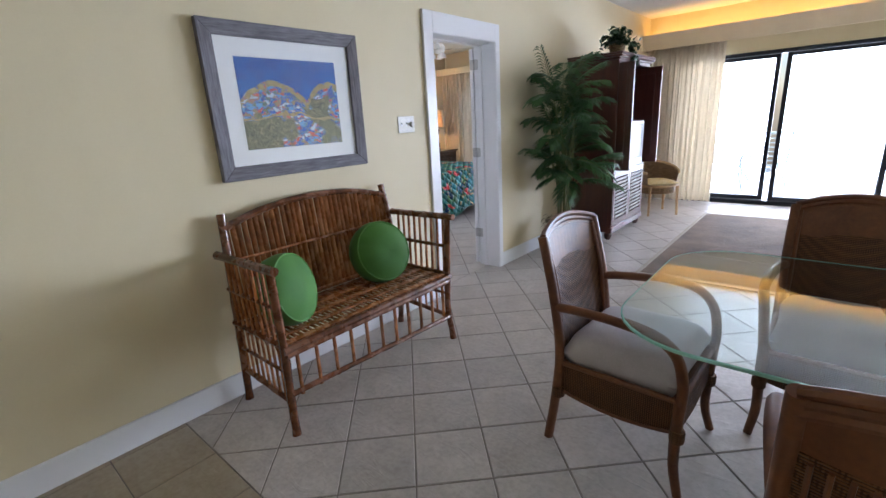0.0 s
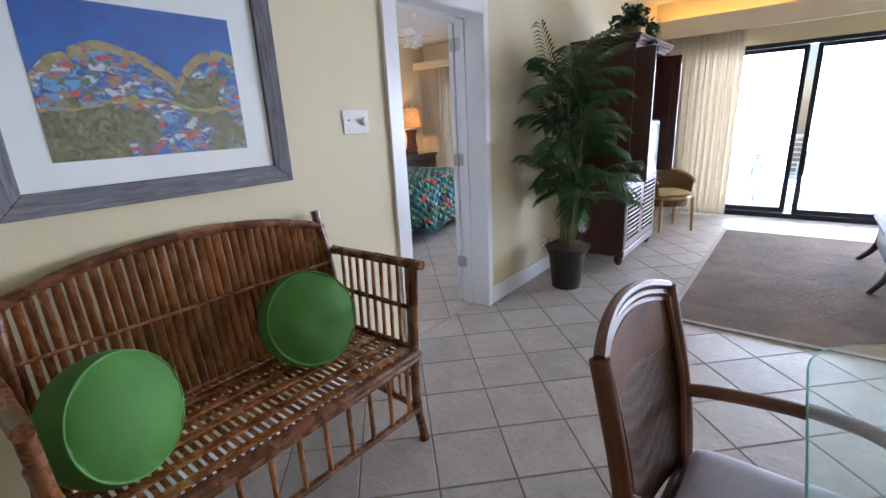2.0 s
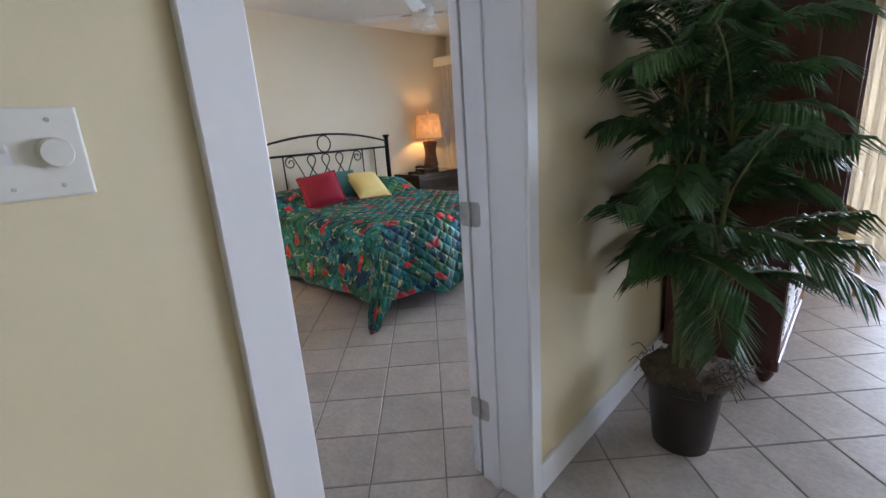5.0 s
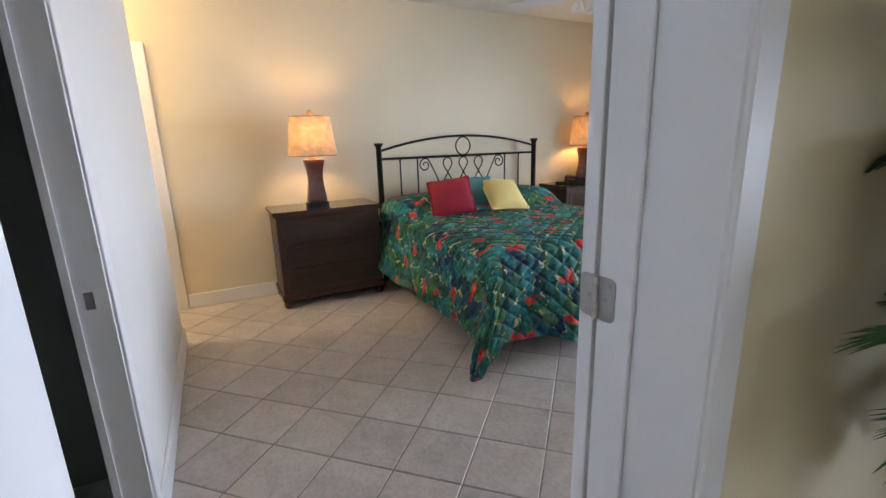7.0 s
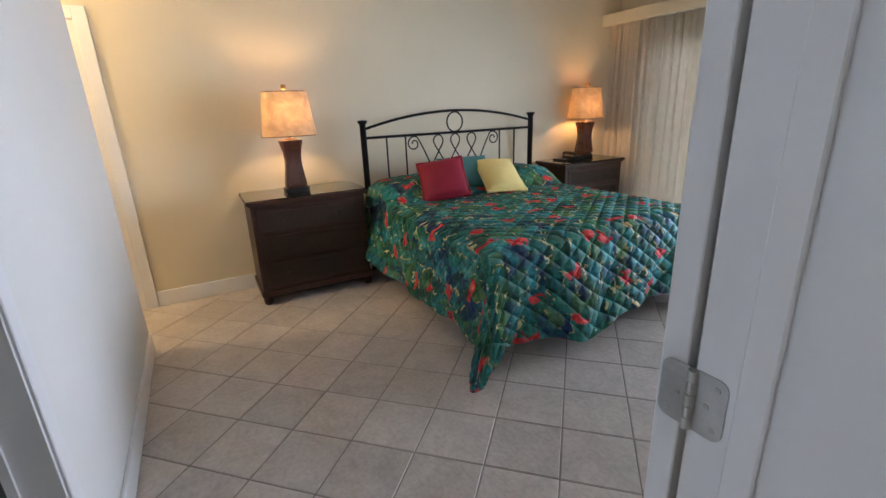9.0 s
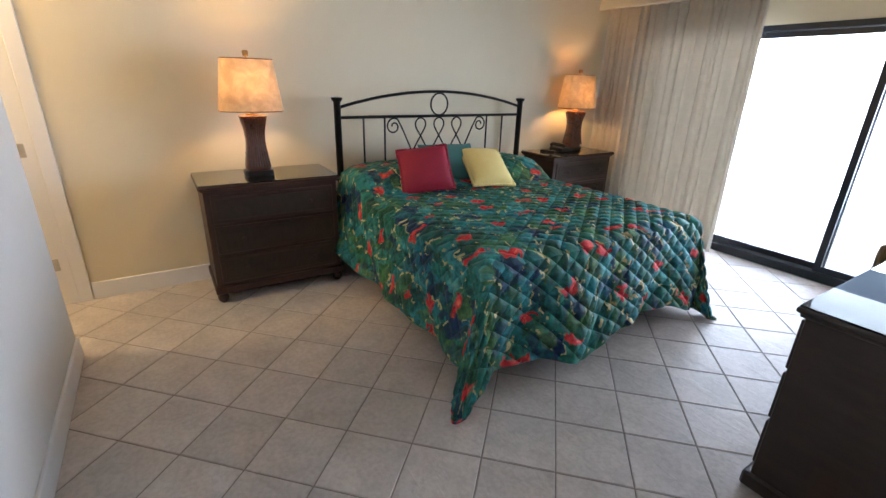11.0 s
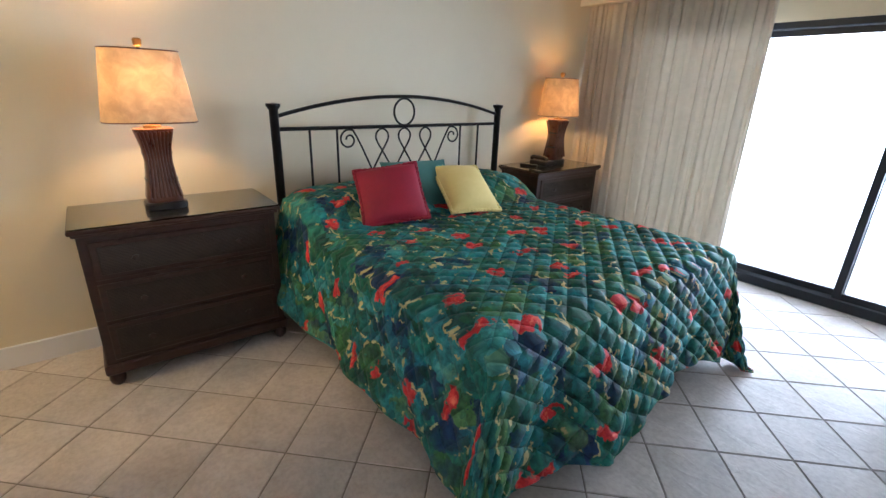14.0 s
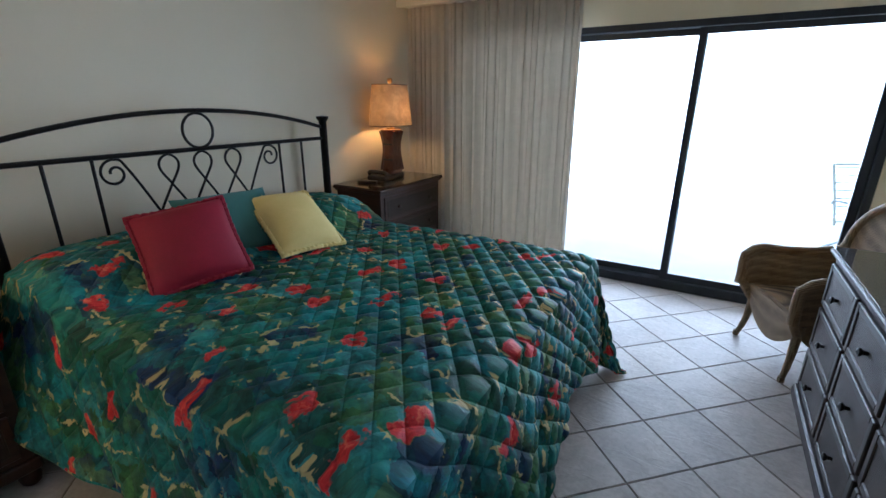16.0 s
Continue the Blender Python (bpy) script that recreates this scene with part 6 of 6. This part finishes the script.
GREYBROWN = surface("dark_walnut", (0.018, 0.011, 0.009), (0.044, 0.028, 0.023), 6, 0.5, 60, 0.15, stretch=(1, 0.3, 4))
dresser()


# ---- wicker armchair ----
def wicker_chair():
    t = thing("wicker_armchair", (0, 0, 0), "tan wicker armchair with a rolled arched back by the glass doors", "chair")
    for x, y in ((0.25, -0.26), (0.25, 0.26), (-0.24, -0.22), (-0.24, 0.22)):
        part("leg", tube(smooth_line(((x * 1.18, y * 1.12, 0), (x * 1.06, y * 1.04, 0.14), (x, y, 0.36))), lambda u: 0.015 + 0.014 * u, 9, knots=0.03), WICKER, t, smooth=True)
        part("foot_cap", lathe([(0.017, 0), (0.020, 0.01), (0.018, 0.035)], 12, at=(x * 1.18, y * 1.12, 0)), WICKER, t)

    def rim(u):
        """From the front of one arm, over the back, to the front of the other."""
        a = -1 + 2 * u
        k = abs(a)
        s = 1 if a > 0 else -1
        if k < 0.52:
            th = a / 0.52 * 1.571
            return Vector((-0.27 - 0.06 * math.cos(th), 0.335 * math.sin(th), 0.66 + 0.36 * math.cos(th) ** 0.8))
        f = (k - 0.52) / 0.48
        drop = max(0.0, (f - 0.62) / 0.38)
        return Vector((-0.27 + 0.60 * min(1, f * 1.25) + 0.015 * math.sin(f * 3.1), s * (0.335 - 0.02 * f), 0.66 - 0.03 * math.sin(min(1, f * 1.4) * 3.14) - 0.27 * drop ** 1.7))
    pts = [rim(k / 60) for k in range(61)]
    part("rolled_rim", tube(pts, 0.030, 10, knots=0.022), WICKER, t, "braided wicker rim", True)

    for s in (-1, 1):
        part("front_post", tube(smooth_line(((0.33, s * 0.315, 0.42), (0.305, s * 0.290, 0.37), (0.262, s * 0.268, 0.30))), 0.026, 9, knots=0.02), WICKER, t, "braided wicker post", True)

    def foot(u):
        p = rim(u)
        return Vector((max(-0.26, min(0.27, p.x * 0.92)), max(-0.28, min(0.28, p.y * 0.9)), 0.36))
    part("woven_shell", sheet(lambda u, v: rim(u).lerp(foot(u), v), 60, 12, 0.010), WICKER, t, "woven wicker back and arms", True)
    part("seat", sheet(lambda u, v: Vector((-0.27 + 0.56 * u, (-0.285 + 0.57 * v), 0.40 + 0.03 * math.sin(3.14 * v) * u)), 12, 12, 0.02), WICKER, t, "woven wicker seat", True)
    part("front_apron", sheet(lambda u, v: Vector((0.285 - 0.02 * v, -0.27 + 0.54 * u, 0.40 - v * (0.11 + 0.14 * (1 - abs(2 * u - 1) ** 2)))), 16, 6, 0.008), WICKER, t, "scalloped wicker apron", True)
    for s in (-1, 1):
        part("side_apron", sheet(lambda u, v, s=s: Vector((-0.26 + 0.53 * u, s * 0.28, 0.40 - v * (0.10 + 0.15 * math.sin(3.14 * u)))), 16, 6, 0.008), WICKER, t, "scalloped wicker side apron", True)
    t.matrix_world = pose(-3.22, 7.60, 0, 0, 0, 202)


wicker_chair()


# ---- ceiling fan ----
def ceiling_fan():
    t = thing("ceiling_fan", (-5.05, 6.15, H_BED), "white four-blade ceiling fan at rest over the bed", "ceiling fan")
    part("canopy", lathe([(0.0, -0.05), (0.03, -0.05), (0.065, -0.02), (0.07, 0.0)], 20), WHITE_FAN, t, smooth=True)
    part("downrod", tube(((0, 0, -0.05), (0, 0, -0.20)), 0.012, 10), WHITE_FAN, t, smooth=True)
    part("motor", lathe([(0.0, -0.33), (0.06, -0.33), (0.11, -0.30), (0.115, -0.24), (0.08, -0.20), (0.0, -0.195)], 28), WHITE_FAN, t, smooth=True)
    for k in range(4):
        m = pose(0, 0, -0.29, 0, 0, 35 + 90 * k)
        blade = part("blade", box(0.20, 0.68, -0.065, 0.065, -0.004, 0.004, 0.003, m=m @ pose(0, 0, 0, 10, 0, 0)), WHITE_FAN, t)
        part("blade_arm", box(0.09, 0.24, -0.018, 0.018, -0.003, 0.008, 0.002, m=m), STEEL, blade)
    for k in range(3):
        a = 2.094 * k
        part("lamp_cup", lathe([(0.022, 0.0), (0.035, -0.03), (0.055, -0.085)], 16, at=(0.10 * math.cos(a), 0.10 * math.sin(a), -0.33)), WHITE_FAN, t, "unlit white glass cup", True)


ceiling_fan()


# ---- the bedroom's true size ----
# its plan above is drawn 1 : 0.964, from the foot of the door's hinge post
ROOM_SCALE, ROOM_PIVOT = 0.964, Vector((-2.73, 3.905, 0))
ROOM = Matrix.Translation(ROOM_PIVOT) @ Matrix.Scale(ROOM_SCALE, 4) @ Matrix.Translation(-ROOM_PIVOT)
BEDROOM = ("wall_headboard", "wall_closet", "wall_passage", "wall_north_bedroom", "ceiling_bedroom", "ceiling_light", "ceiling_fan", "valance_bedroom", "baseboard_headboard",
           "baseboard_closet", "baseboard_bedroom_east", "door_frame_2", "door_frame_3", "door_2", "window_2", "curtain.001", "bed", "bedspread", "throw_pillow",
           "nightstand", "table_lamp", "telephone", "remote_control", "dresser", "wicker_armchair")
bpy.context.view_layer.update()
for ob in list(scene.objects):
    if ob.parent is None and any(ob.name == n or (ob.name.startswith(n) and n not in ("bed", "curtain.001")) for n in BEDROOM):
        if ob.type == "MESH":
            ob.data.transform(ROOM)
            for child in ob.children:
                child.data.transform(ROOM)
        else:
            ob.matrix_world = ROOM @ ob.matrix_world


# ---- floor tiles, laid on the diagonal ----
GAP = 0.0045


def tile_mesh(name, half, material):
    bm = bmesh.new()
    z, b = 0.0, 0.0035
    top = [bm.verts.new((sx * (half - b), sy * (half - b), z)) for sx, sy in ((-1, -1), (1, -1), (1, 1), (-1, 1))]
    low = [bm.verts.new((sx * half, sy * half, z - b)) for sx, sy in ((-1, -1), (1, -1), (1, 1), (-1, 1))]
    bm.faces.new(top)
    for k in range(4):
        bm.faces.new((low[k], low[(k + 1) % 4], top[(k + 1) % 4], top[k]))
    me = mesh_of(bm, name)
    me.materials.append(material)
    return me


def clipped(poly, rect):
    """The part of a convex outline inside x0, x1, y0, y1."""
    for axis, limit, keep in ((0, rect[0], 1), (0, rect[1], -1), (1, rect[2], 1), (1, rect[3], -1)):
        out = []
        for p, q in zip(poly, poly[1:] + poly[:1]):
            dp, dq = keep * (p[axis] - limit), keep * (q[axis] - limit)
            if dp >= 0:
                out.append(p)
            if dp * dq < 0:
                out.append(p.lerp(q, dp / (dp - dq)))
        poly = out
        if len(poly) < 3:
            return []
    return poly


def lay_tiles(name, origin, turn, rect, near, budget, material, pitch=0.335):
    """Tiles of one room on its own grid, cut at the walls; whole ones near the walk are parts of the floor."""
    ux, uy = pitch * math.cos(radians(turn)), pitch * math.sin(radians(turn))
    me = tile_mesh("tile", pitch / 2 - GAP / 2, material)
    rest = bmesh.new()
    count = 0
    h, b = pitch / 2 - GAP / 2, 0.0035
    corners = ((-1, -1), (1, -1), (1, 1), (-1, 1))
    for i in range(-40, 41):
        for j in range(-40, 41):
            x, y = origin[0] + i * ux - j * uy, origin[1] + i * uy + j * ux
            if not (rect[0] - 0.3 < x < rect[1] + 0.3 and rect[2] - 0.3 < y < rect[3] + 0.3):
                continue
            m = pose(x, y, 0, 0, 0, turn)
            whole = [m @ Vector((sx * h, sy * h, -b)) for sx, sy in corners]
            inside = all(rect[0] <= p.x <= rect[1] and rect[2] <= p.y <= rect[3] for p in whole)
            if inside and near(x, y) and count < budget:
                ob = new("tile", me)
                ob.matrix_world = m
                ob.parent = floor
                count += 1
                continue
            low = whole if inside else clipped(whole, rect)
            if not low:
                continue
            mid = sum(low, Vector((0, 0, 0))) / len(low)
            top = [p + (mid - p) * min(1.0, b / max(0.004, (mid - p).length)) for p in low]
            lv_ = [rest.verts.new(p) for p in low]
            tv_ = [rest.verts.new((p.x, p.y, 0)) for p in top]
            rest.faces.new(tv_)
            for k in range(len(low)):
                rest.faces.new((lv_[k], lv_[(k + 1) % len(low)], tv_[(k + 1) % len(low)], tv_[k]))
    tagged(part(name, rest, material, floor), kind="stuff")


# tile centres lie half a diagonal from a joint
lay_tiles("tiles_beyond", (-1.678, 2.290 + 0.2283), 45, (-2.618, 5.1, 0.955, 8.42), lambda x, y: x < 0.2 and 1.0 < y < 5.6, 150, TILE, 0.3229)
lay_tiles("tiles_bedroom", (-3.7580, 5.6510 + 0.2283), 45, (-6.66, -2.622, 1.9, 8.42), lambda x, y: y > 3.0 and -6.0 < x < -2.7 and y < 7.6, 145, TILE, 0.3229)
lay_tiles("border_tiles", (-2.29, 0.785), 0, (-2.52, 5.1, -3.0, 0.951), lambda x, y: False, 0, BORDER_TILE)
